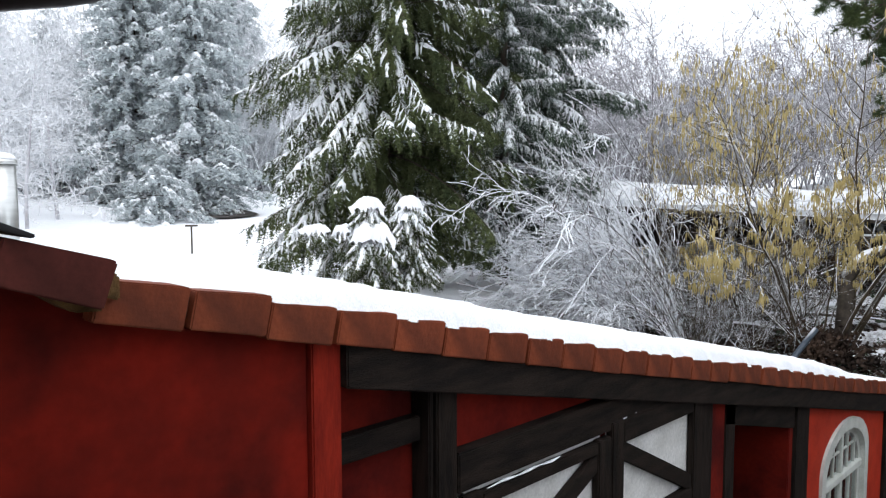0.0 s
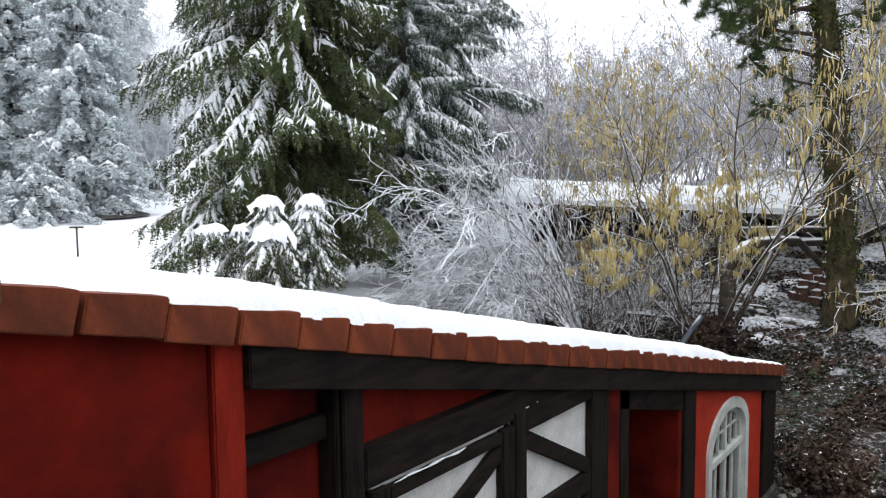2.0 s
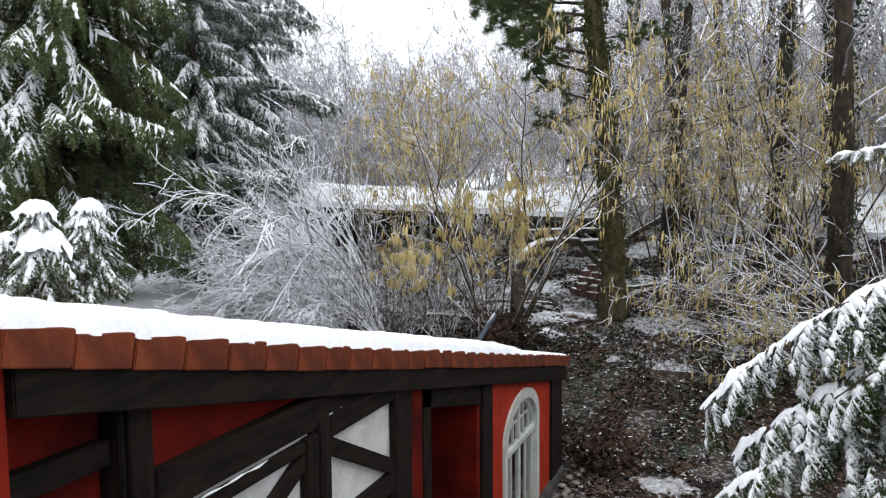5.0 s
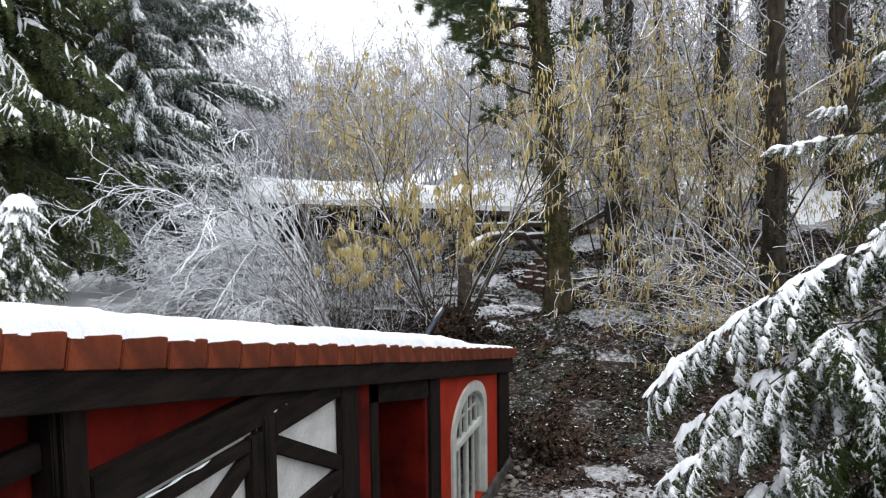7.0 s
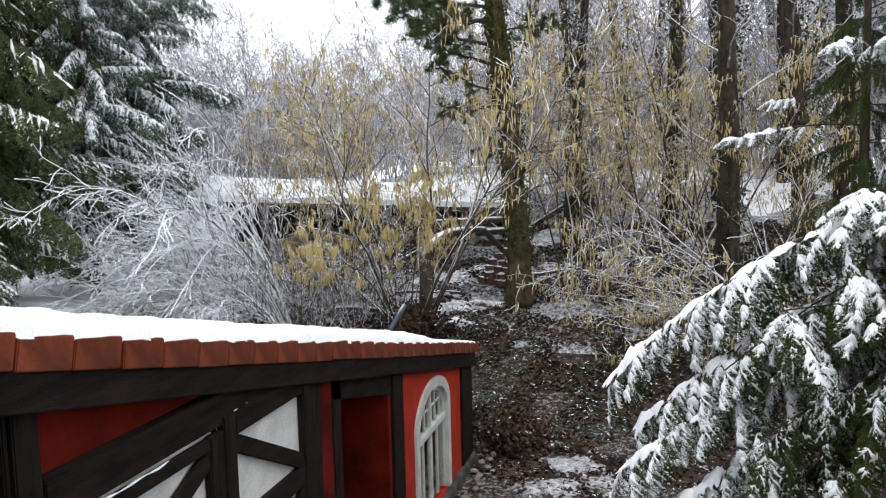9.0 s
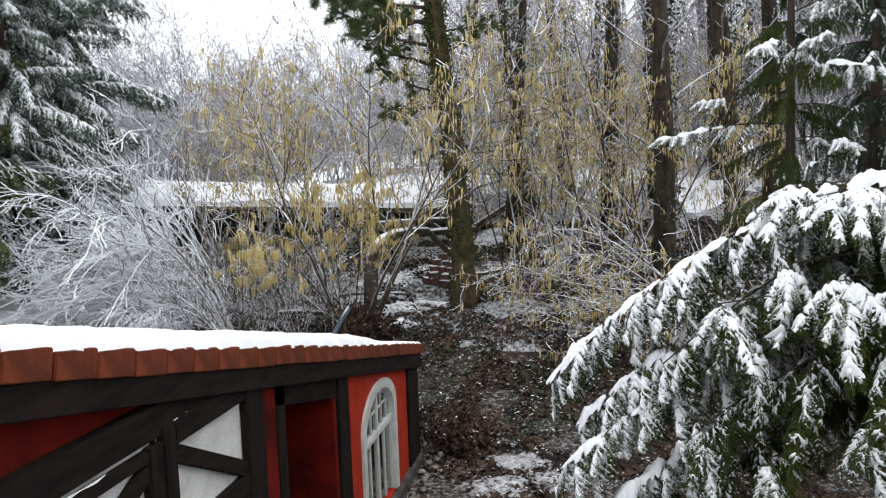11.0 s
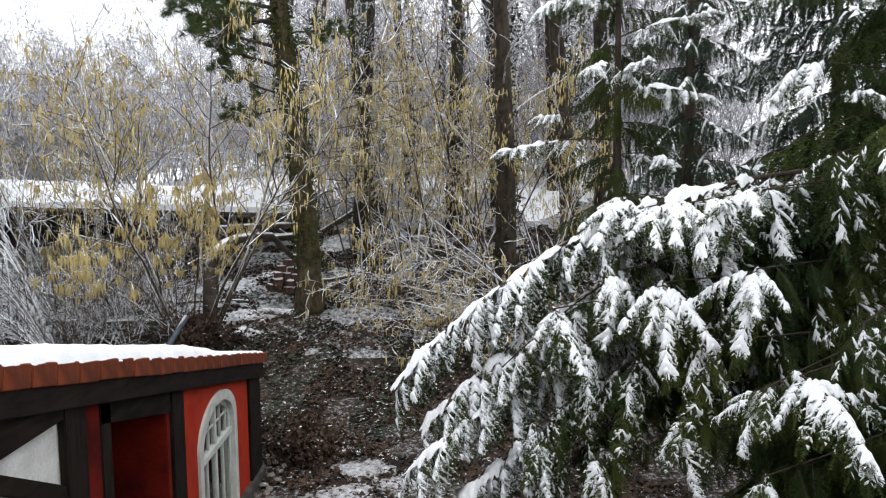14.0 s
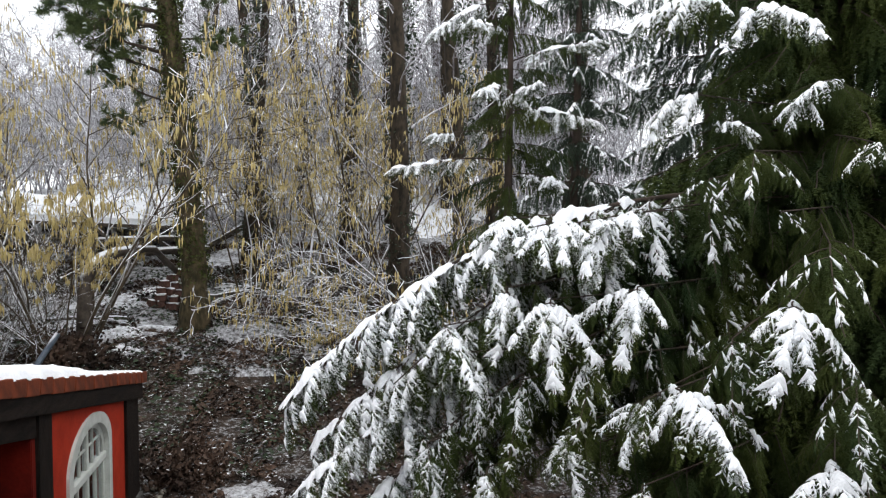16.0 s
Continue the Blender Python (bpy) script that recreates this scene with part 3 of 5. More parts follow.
def bush(name, variants, n, lean, label, category, group, x, y, size, rnd, lean_to=None, lean_low=0.05, fan=0.9, spin=6.28):
    """A thing of several stems that share their root."""
    ob = thing(name, label, category, group)
    for i in range(n):
        me, cat = variants[rnd.randrange(len(variants))]
        s = part("stem", me, None, ob)
        a = rnd.uniform(0, 6.283) if lean_to is None else lean_to + rnd.gauss(0, fan)
        k = rnd.uniform(0.65, 1.1)
        s.scale = (k, k, k)
        s.location = (0.22 * math.cos(a) * size, 0.22 * math.sin(a) * size, 0)
        tilt = lean_low + (lean - lean_low) * math.sqrt(rnd.uniform(0, 1))
        s.rotation_euler = (Matrix.Rotation(a, 4, 'Z') @ Matrix.Rotation(tilt, 4, 'Y') @ Matrix.Rotation(rnd.uniform(0, spin), 4, 'Z')).to_euler()
        if cat:
            down = s.rotation_euler.to_matrix().inverted() @ Vector((0, 0, -1))
            c = part("catkin_mass", catkins("catkin_mass", cat[0], np.random.RandomState(rnd.randrange(99999)), cat[1], down), None, s, "yellow hanging catkins")
            c["kind"] = "stuff"
    ob.location = (x, y, ground_z(x, y) - 0.05)
    ob.scale = (size, size, size)
    return ob


def clumps(seed, variants, count, length, r, cfg, material, spread):
    """Several stems from one root and the crown of twigs that they carry."""
    out = []
    for i in range(variants):
        rnd = np.random.RandomState(seed + i)
        g, tw = Geo(), Geo()
        for j in range(count):
            a, th = 6.283 * (j + rnd.uniform(0, 0.7)) / count, spread * math.sqrt(rnd.uniform(0.05, 1))
            grow(g, rnd, np.array([0.2 * math.cos(a), 0.2 * math.sin(a), -0.1]), np.array([math.sin(th) * math.cos(a), math.sin(th) * math.sin(a), math.cos(th)]), length * rnd.uniform(0.6, 1.1), r, 0, cfg, 0, None, tw)
        out.append((g.mesh("trunk", [material]), tw.mesh("crown", [material])))
    return out


def clump(name, variants, label, category, group, x, y, size, rnd):
    ob = thing(name, label, category, group)
    for kind, me in zip(("trunk", "crown"), variants[rnd.randrange(len(variants))]):
        part(kind, me, None, ob)
    ob.location = (x, y, ground_z(x, y) - 0.05)
    ob.rotation_euler = (0, 0, rnd.uniform(0, 6.28))
    ob.scale = (size * rnd.uniform(0.85, 1.2), size * rnd.uniform(0.85, 1.2), size)
    return ob


R1 = random.Random(11)
arch_st = stems("stem", 100, 10, 5.8, 0.02, ARCH, TWIG_SNOW, lean=(0.2, 1.0))
dull_st = stems("stem", 110, 4, 3.6, 0.014, dict(ARCH, rmin=0.006, kids=[10, 5], along=1.3), TWIG_BARE, lean=(0.1, 0.8))
far_st = clumps(130, 4, 5, 8.5, 0.042, FINE, TWIG_RIME_HAZE, 0.4)
fine_st = clumps(120, 6, 5, 8.5, 0.042, FINE, TWIG_FROST, 0.5)
hazel_st = stems("stem", 140, 6, 5.6, 0.03, HAZEL, TWIG_BARE, 0.55)
spray_st = stems("stem", 160, 7, 4.6, 0.016, SPRAY, TWIG_DUSTED, 0.35, lean=(0.4, 1.35))

def arched(seed, h, reach):
    """One shoot that rises, leans over to +x and falls a little at its end, with its side twigs."""
    rnd = np.random.RandomState(seed)
    g = Geo()
    k = 16
    ts = np.linspace(0, 1, k + 1)
    pts = np.stack([reach * ts ** 1.25, np.cumsum(rnd.normal(0, 0.05, k + 1)), h * np.sin(2.1 * ts) / math.sin(1.57)], 1)
    pts += np.cumsum(rnd.normal(0, 0.018, pts.shape), axis=0)
    pts[0] = (0, 0, -0.15)
    rad = np.maximum(0.0095, 0.028 * (1 - ts) ** 0.7)
    g.tube(pts, rad, 5, cap=False)
    for j in range(15):
        t = 0.3 + 0.68 * (j + rnd.uniform(0, 1)) / 15
        i = min(k - 1, int(t * k))
        d = unit(pts[i + 1] - pts[i])
        side = unit(np.cross(d, rnd.normal(0, 1, 3)))
        grow(g, rnd, pts[i] + (pts[i + 1] - pts[i]) * (t * k - i), unit(d * 1.5 + side), rnd.uniform(0.7, 1.9) * (1.15 - 0.6 * t), 0.013, 1, ARCH)
    return g.mesh("stem", [TWIG_SNOW]), None


low_arch = [arched(400 + i, (1.1, 1.6, 2.1, 2.6, 3.0, 3.4, 3.8, 4.2)[i % 8], (3.6, 4.4, 3.2, 4.8, 4.0, 3.4, 4.6, 3.0)[i % 8]) for i in range(12)]
HAZEL_LABEL = "leafless hazel bush hung with yellow catkins"
for x, y, s, n in ((-5.5, 17.4, 1.4, 11), (-7.6, 18.6, 1.35, 6), (-1.75, 19.8, 1.25, 6), (-0.3, 20.8, 1.3, 6), (0.9, 19.6, 1.25, 5), (2.3, 18.2, 1.15, 4), (1.3, 23.5, 1.2, 5), (3.5, 20.6, 1.05, 6), (-0.9, 22.6, 1.3, 3), (2.2, 21.6, 1.3, 4), (-5.0, 25.5, 1.2, 3), (-8.5, 24.8, 1.2, 3)):
    bush("hazel_bush", hazel_st, n, 0.5, HAZEL_LABEL, "shrub", "hazels on the bank", x, y, s, R1)
# low hanging hazel shoots below the large one
shoot_st = stems("stem", 150, 4, 3.7, 0.02, dict(HAZEL, kids=[14, 4], start=0.6, lift=[-0.07, -0.04, -0.05], ratio=0.22), TWIG_BARE, 0.85, lean=(0.0, 0.35))
bush("hazel_shoots", shoot_st, 13, 0.5, "low leafless hazel shoots thick with catkins", "shrub", "hazels on the bank", -5.6, 17.3, 1.3, R1, None, 0.15)
for x, y, s, n in ((3.6, 16.6, 1.2, 6), (3.2, 17.8, 1.3, 6), (4.6, 15.6, 1.3, 5), (2.6, 19.4, 1.3, 6), (1.6, 20.6, 1.4, 4), (3.2, 18.9, 1.5, 4), (0.7, 21.8, 1.5, 5)):
    bush("snowy_hazel", spray_st, n, 0.25, "spreading hazel with snow along its bare twigs", "shrub", "snowy hazels on the bank", x, y, s, R1, 3.2, 0.0, 0.9, 0.0)
for x, y, s, n in ((-7.6, 15.6, 1.0, 16), (-8.3, 15.1, 0.9, 14), (-8.1, 16.5, 1.15, 16), (-9.0, 15.8, 1.05, 13), (-9.3, 16.9, 1.25, 12)):
    bush("arching_shrub", low_arch, n, 0.06, "leafless arching shrub with snow along its twigs", "shrub", "snowy shrubs behind the roof", x, y, s, R1, 3.6, -0.06, 0.45, 0.0)
for x, y, s, n in ((-9.2, 17.4, 1.25, 12), (-8.4, 17.7, 1.3, 12), (-10.2, 16.6, 1.2, 10)):
    bush("arching_shrub", arch_st, n, 0.16, "tall leafless shrub with snow along its leaning shoots", "shrub", "snowy shrubs behind the roof", x, y, s, R1, 3.6, -0.1, 0.5, 0.0)
for x, y, s, n in ((-6.8, 16.8, 0.9, 16), (-7.6, 16.0, 0.85, 14), (-6.5, 17.8, 0.95, 12), (-8.6, 16.0, 0.8, 11), (-8.0, 18.0, 1.2, 12), (-7.2, 17.4, 1.0, 11), (-9.0, 17.6, 1.3, 11), (-10.6, 13.4, 0.5, 10), (-11.4, 14.3, 0.55, 10), (-10.4, 14.6, 0.6, 10)):
    bush("brown_shrub", dull_st, n, 0.15, "dense leafless brown shrub dusted with snow", "shrub", "brown shrubs behind the roof", x, y, s, R1, None, 0.0, spin=0.0)
for i in range(84):
    a = radians(4 + 42 * ((i * 0.618) % 1.0))
    d = 26 + 22 * ((i * 0.377) % 1.0)
    if -15 < -d * math.sin(a) < -3 and d * math.cos(a) < 28.5:
        d += 4.5
    x, y = -d * math.sin(a), d * math.cos(a)
    top = EYE + d * math.tan(radians(R1.uniform(7.5, 13.0) if a > radians(11) else R1.uniform(11, 19)))
    clump("frosted_tree", fine_st, "leafless young tree white with frost and snow", "tree", "frosted trees on the slope", x, y, max(0.4, (top - ground_z(x, y)) / 8.2), R1)
for i in range(30):
    a = radians(48 + 34 * ((i * 0.618) % 1.0))
    d = 58 + 22 * ((i * 0.377) % 1.0)
    clump("frosted_tree", far_st, "tall leafless tree white with frost across the meadow", "tree", "frosted trees across the meadow", -d * math.sin(a), d * math.cos(a), R1.uniform(1.3, 2.1), R1)
thick_st = clumps(180, 4, 5, 7.0, 0.04, FINE, TWIG_FROST, 0.5)
for i in range(30):
    x, y = -2.5 + 16.0 * ((i * 0.618) % 1.0), 26.0 + 15.0 * ((i * 0.377) % 1.0)
    clump("frosted_tree", fine_st, "slender leafless tree white with frost in the wood", "tree", "frosted trees on the slope", x, y, R1.uniform(0.7, 1.3), R1)
for i in range(16):
    x, y = -3.5 + 13.0 * ((i * 0.618) % 1.0), 23.5 + 13.0 * ((i * 0.414) % 1.0)
    clump("thicket", thick_st, "brown leafless thicket on the slope", "shrub", "thickets on the slope", x, y, R1.uniform(0.8, 1.2), R1)

# ---- conifers ----
FRINGE = dict(gap=0.085, tw_gap=0.05, tw_len=0.105, nl=0.026, nw=0.008, ns=0.018, sh=0.42, hang=1.5, blob=0.014, pad=0.075, shoot=0.019, lat=0.5)
CURTAIN = dict(gap=0.10, tw_gap=0.06, tw_len=0.105, nl=0.032, nw=0.010, ns=0.021, sh=0.6, hang=2.2, blob=0.016, pad=0.06, shoot=0.02, lat=0.5)
FAR = dict(gap=0.5, tw_gap=0.42, tw_len=0.5, nl=0.2, nw=0.06, ns=0.13, sh=1.0, hang=1.2, blob=0.05, pad=0.16, shoot=0.09)
MID = dict(gap=0.17, tw_gap=0.11, tw_len=0.2, nl=0.062, nw=0.018, ns=0.042, sh=0.72, hang=2.1, blob=0.022, pad=0.07, shoot=0.033, lat=0.42)


def snow_ribbon(s, pts, w, h, rnd, step):
    """Snow lying along a twig: a domed strip with a ragged edge that hangs over on both sides."""
    pts = np.asarray([tuple(q) for q in pts], float)
    seg = np.linalg.norm(np.diff(pts, axis=0), axis=1)
    cum = np.concatenate([[0], np.cumsum(seg)])
    n = max(11, int(cum[-1] / step))
    u = np.linspace(0, cum[-1], n)
    c = np.stack([np.interp(u, cum, pts[:, k]) for k in range(3)], 1)
    d = np.gradient(c, axis=0)
    d /= np.linalg.norm(d, axis=1)[:, None] + 1e-9
    side = np.cross(d, UP)
    side /= np.linalg.norm(side, axis=1)[:, None] + 1e-9
    taper = np.clip(np.minimum(np.arange(n), np.arange(n)[::-1]) / 4.0, 0.03, 1.0) ** 0.6
    big = 0.7 + 0.5 * np.sin(np.linspace(0, rnd.uniform(4, 14), n) + rnd.uniform(0, 6))
    wl = w * taper * np.clip(big + rnd.normal(0, 0.38, n), 0.35, 2.0)
    wr = w * taper * np.clip(big + rnd.normal(0, 0.38, n), 0.35, 2.0)
    hh = h * taper * np.clip(big + rnd.normal(0, 0.15, n), 0.4, 1.6)
    across = (-1.0, -0.72, -0.35, 0.0, 0.35, 0.72, 1.0)
    v = []
    for i in range(n):
        for a in across:
            ww = wl[i] if a < 0 else wr[i]
            v.append(c[i] + side[i] * a * ww + d[i] * abs(a) * ww * 0.5 + np.array([0, 0, hh[i] * (1 - a * a) - 0.55 * ww * a * a - 0.004]))
    m = len(across)
    s.add(v, [(i * m + j, (i + 1) * m + j, (i + 1) * m + j + 1, i * m + j + 1) for i in range(n - 1) for j in range(m - 1)])


def spruce_branch(name, seed, L, q, mats, droop=0.35, snow=0.6, outer=0.0, power=1.7, joined=False):
    """A bough along +x: wood, hanging side shoots with needle twigs, and the snow that lies on it."""
    rnd = np.random.RandomState(seed)
    g, s = Geo(), Geo()
    k = 14
    ts = np.linspace(0, 1, k + 1)
    axis = np.stack([ts * L, rnd.normal(0, 0.07) * L * ts ** 2, L * (0.10 * ts - droop * ts ** power)], 1)
    axis += rnd.normal(0, 0.006 * L, axis.shape) * ts[:, None]
    g.tube(axis, np.maximum(0.006, 0.010 * L * (1 - ts) ** 0.9), 5, 1, cap=False)

    def at(t):
        i = min(k - 1, int(t * k))
        return axis[i] + (axis[i + 1] - axis[i]) * (t * k - i), unit(axis[i + 1] - axis[i])

    def twig(p, d, length):
        n = max(3, int(length / q["ns"]))
        sd = unit(np.cross(d, UP))
        up = np.cross(sd, d)
        v, f = [], []
        for i in range(n):
            c = p + d * length * (i / n) + np.array([0, 0, -0.2 * length * (i / n) ** 2])
            fade = 1 - 0.45 * (i / n) ** 2
            for w in (sd + 0.2 * up, -sd + 0.2 * up, up * (0.7 if i % 2 else -0.8)):
                e = c + (w * 0.85 + d * 0.8 + rnd.normal(0, 0.24, 3)) * q["nl"] * fade
                b = len(v)
                v += [c - d * q["nw"], c + d * q["nw"], e]
                f.append((b, b + 1, b + 2))
        g.add(v, f, 0)

    def lump(pts, w, h, sides=5):
        pts = np.asarray(pts)
        if len(pts) > 2:
            pts = pts + rnd.normal(0, w * 0.16, pts.shape)
        r = [w * 0.3] + [w * rnd.uniform(0.65, 1.3) for _ in pts[1:-1]] + [w * 0.25]
        s.tube(pts, r, sides, 0, cap=sides > 3, flat=h)

    n_side = int(L / q["gap"])
    for i in range(n_side):
        for sgn in (-1, 1):
            t = min(0.985, 0.10 + 0.88 * (i + rnd.uniform(0, 0.8)) / n_side)
            p, ax = at(t)
            here = snow * (1.0 if t > outer else 0.25)
            l = min(q["sh"], L * (q.get("lat", 0.30) * (1 - t) ** 0.7 + 0.05)) * rnd.uniform(0.6, 1.2)
            side = np.cross(ax, UP) * sgn
            d = unit(side * 0.9 + ax * rnd.uniform(0.5, 1.0) + np.array([0, 0, rnd.uniform(-0.25, 0.1)]))
            m = max(3, int(l / (0.09 if q["nl"] < 0.03 else 0.2)))
            pts = [p]
            for j in range(m):
                d = unit(d + np.array([0, 0, -q["hang"] / m]) + rnd.normal(0, 0.07, 3))
                pts.append(pts[-1] + d * l / m)
            pts = np.array(pts)
            if "lat" in q:
                for j in range(m):
                    twig(pts[j], unit(pts[j + 1] - pts[j]), l / m)
            else:
                g.tube(pts, np.linspace(0.006, 0.003, len(pts)), 3, 1, cap=False)
            nt = max(2, int(l / q["tw_gap"]))
            laden = rnd.uniform() < here * 1.1
            spin = rnd.uniform(0, 6.28)
            for j in range(nt):
                u = (j + rnd.uniform(0, 0.8)) / nt * m
                ii = min(m - 1, int(u))
                c = pts[ii] + (pts[ii + 1] - pts[ii]) * (u - ii)
                dd = unit(pts[ii + 1] - pts[ii])
                sd = unit(np.cross(dd, UP) + 0.35 * np.array([math.cos(spin), math.sin(spin), 0]))
                tl = q["tw_len"] * rnd.uniform(0.65, 1.15) * (1 - 0.5 * u / m)
                for sg2 in (-1, 1):
                    td = unit(dd * 0.75 + sd * sg2 * 0.8 + np.array([0, 0, -0.1]))
                    twig(c, td, tl)
                    if rnd.uniform() < (0.85 if laden else 0.12) * min(1, here * 1.5):
                        w = q["blob"] * rnd.uniform(0.7, 1.4)
                        a0 = c + np.array([0, 0, w * 0.6])
                        a1 = c + td * tl * rnd.uniform(0.6, 1.0) + np.array([0, 0, w * 0.5 - 0.1 * tl])
                        lump([a0, (a0 + a1) / 2, a1], w, 0.7, 3)
            twig(pts[-1], d, q["tw_len"])
            if laden:
                c = pts[:max(3, int(len(pts) * rnd.uniform(0.55, 1.01)))]
                w = q["shoot"] * rnd.uniform(0.7, 1.5)
                lump(c + np.array([0, 0, w * 0.5]), w, 0.65)
    t = 0.12
    while t < 0.96:
        e = min(0.995, t + rnd.uniform(0.12, 0.3))
        if rnd.uniform() < (snow + 0.1 if t > outer else snow * 0.4):
            w = q["pad"] * rnd.uniform(0.7, 1.25) * (1.15 - 0.5 * t)
            snow_ribbon(s, [at(u)[0] for u in np.linspace(t, e, 8)], w, w * 0.55, rnd, w * 0.7)
        t = e + 0.01
    twig(axis[-1], unit(axis[-1] - axis[-2]), q["tw_len"])
    tip = axis[-1]
    if joined:
        for v in s.v[:1]:
            g.add(np.concatenate(s.v), s.f, 2)
        return g.mesh(name, mats + [SNOW]), None, tip
    return g.mesh(name, mats), (s.mesh(name + "_snow", [SNOW], True) if s.v else None), tip


def bough(tree, variant, base, a, tilt, k, roll=0.0):
    me, sn, tip = variant
    b = part("branch", me, None, tree)
    b.location = base
    b.rotation_euler = (roll, tilt, a)
    b.scale = (k, k, k)
    if sn:
        part("snow_load", sn, None, b)["kind"] = "stuff"
    return b


def big_bough(tree, sprays, base, tip, rnd, dome=2.4, rise=0.0, step=0.26, size=1.0, pads=0.8, wood=BARK, inner=None, bare=0.5, tuft=True):
    """A long arching bough from base to tip that carries many smaller sprays, with snow pads along it."""
    base, tip = Vector(base), Vector(tip)
    v = tip - base
    L = v.length
    bend = Vector((-v.y, v.x, 0)) * rnd.uniform(-0.08, 0.08)

    def at(t):
        return base + Vector((v.x, v.y, 0)) * t + bend * math.sin(math.pi * t) + Vector((0, 0, v.z * t ** dome + rise * L * math.sin(math.pi * min(1.0, t * 1.15)) * (1 - t * 0.6)))

    ts = [i / 14 for i in range(15)]
    g = Geo()
    g.tube([at(t) for t in ts], [max(0.006, (0.009 if tuft and size < 0.8 else 0.0045) * size * L * (1 - t) ** 0.9 + 0.004) for t in ts], 6)
    b = part("branch", g.mesh("bough", [wood], True), wood, tree)
    s = Geo()
    nr = np.random.RandomState(rnd.randrange(10000))
    t = bare
    while t < 0.97:
        e = min(1.0, t + rnd.uniform(0.15, 0.7) / L)
        if rnd.random() < pads:
            w = rnd.uniform(0.05, 0.11) * size
            snow_ribbon(s, [at(t + (e - t) * i / 7) for i in range(8)], w, w * 0.7, nr, 0.026)
        t = e + 0.02 / L
    if s.v:
        part("snow_load", s.mesh("bough_snow", [SNOW], True), SNOW, b)["kind"] = "stuff"
    n = max(4, int(L / step))
    for i in range(n):
        t = 0.22 + 0.76 * (i + rnd.random() * 0.7) / n
        d = (at(min(1.0, t + 0.02)) - at(t - 0.02)).normalized()
        head = math.atan2(d.y, d.x)
        fall = -math.atan2(d.z, math.hypot(d.x, d.y))
        for sgn in (-1, 1):
            if rnd.random() < 0.06:
                continue
            k = size * (0.95 - 0.55 * t) * rnd.uniform(0.6, 1.15) * min(1.2, 0.55 + 0.16 * L)
            pick = inner if inner and t < bare + rnd.uniform(-0.08, 0.08) else sprays
            bough(tree, pick[rnd.randrange(len(pick))], at(t), head + sgn * rnd.uniform(0.35, 1.15), 0.6 * fall + rnd.uniform(0.1, 0.75), k, sgn * rnd.uniform(-0.1, 0.45))
    if not tuft:
        return
    d = (at(1.0) - at(0.95)).normalized()
    head, fall = math.atan2(d.y, d.x), -math.atan2(d.z, math.hypot(d.x, d.y))
    for t, turn, k in ((0.94, 0.0, 0.42), (0.90, 0.5, 0.4), (0.90, -0.5, 0.4), (0.84, 0.7, 0.45), (0.82, -0.7, 0.45), (0.76, 0.8, 0.5), (0.74, -0.8, 0.5)):
        bough(tree, sprays[0], at(t), head + turn, fall * 0.65 + rnd.uniform(0, 0.3), k * size * rnd.uniform(0.85, 1.2))


def conifer(name, label, at, height, z_low, reach, branches, rnd, trunk_r, trunk_mat, per_whorl=6, gap=0.45, tip_pow=0.85, group="", base_len=3.0, tip_len=0.25, uneven=0.0, wind=None):
    ob = thing(name, label, "conifer", group)
    g = Geo()
    zs = np.linspace(-0.3, height, 9)
    g.tube([(0, 0, z) for z in zs], [max(0.015, trunk_r * (1 - max(0, z) / height) ** 0.8) for z in zs], 10, 0)
    part("trunk", g.mesh("trunk", [trunk_mat], True), trunk_mat, ob)
    z = z_low
    while z < height * 0.985:
        u = (z - z_low) / (height - z_low)
        ln = reach * (1 - u) ** tip_pow + tip_len
        a0 = rnd.uniform(0, 6.28)
        for i in range(per_whorl):
            a = a0 + 6.283 * i / per_whorl + rnd.uniform(-0.35, 0.35)
            k = ln / base_len * rnd.uniform(0.72 - 0.3 * uneven, 1.18)
            pick = rnd.randrange(len(branches))
            if wind is not None:   # the boughs on the weather side carry more snow
                pick = min(len(branches) - 1, max(0, int(len(branches) * (0.5 + 0.42 * math.cos(a - wind) + rnd.gauss(0, 0.22)))))
            bough(ob, branches[pick], (0, 0, z + rnd.uniform(-0.15, 0.15) * (1 + 2 * uneven)), a, rnd.uniform(-0.12 - 0.3 * uneven, 0.16 + 0.25 * uneven), k, rnd.uniform(-0.12, 0.12))
        z += gap * rnd.uniform(0.8, 1.2)
    ob.location = at
    return ob


NEEDLE_SLIM = mat("grey_green_spruce_needles", (0.042, 0.062, 0.047), (0.098, 0.13, 0.09), 3.0, 0.65, 0.0, 40.0, spec=0.1)
NEEDLE_OLIVE = mat("olive_spruce_needles", (0.050, 0.064, 0.028), (0.125, 0.145, 0.062), 1.6, 0.7, 0.0, 40.0, spec=0.1)
SP = [NEEDLE_OLIVE, BARK]
mid_b = [spruce_branch("spruce_bough", 50 + i, 3.0, MID, SP, (0.5, 0.62, 0.5, 0.55, 0.6)[i], (0.08, 0.25, 0.45, 0.75, 1.0)[i], (0.6, 0.6, 0.55, 0.35, 0.15)[i]) for i in range(5)]
slim_b = [spruce_branch("spruce_bough", 60 + i, 3.0, MID, [NEEDLE_SLIM, BARK], (0.2, 0.42, 0.3, 0.5)[i], (0.6, 0.8, 0.9, 1.0)[i], 0.1) for i in range(4)]
far_b = [spruce_branch("conifer_bough", 70 + i, 3.0, FAR, [HAZY_FROST_NEEDLE, BARK], 0.32, 0.5, 0.3, joined=True) for i in range(2)]
R2 = random.Random(5)


def stand(x, y, dz=0.0):
    return (x, y, ground_z(x, y) + dz)


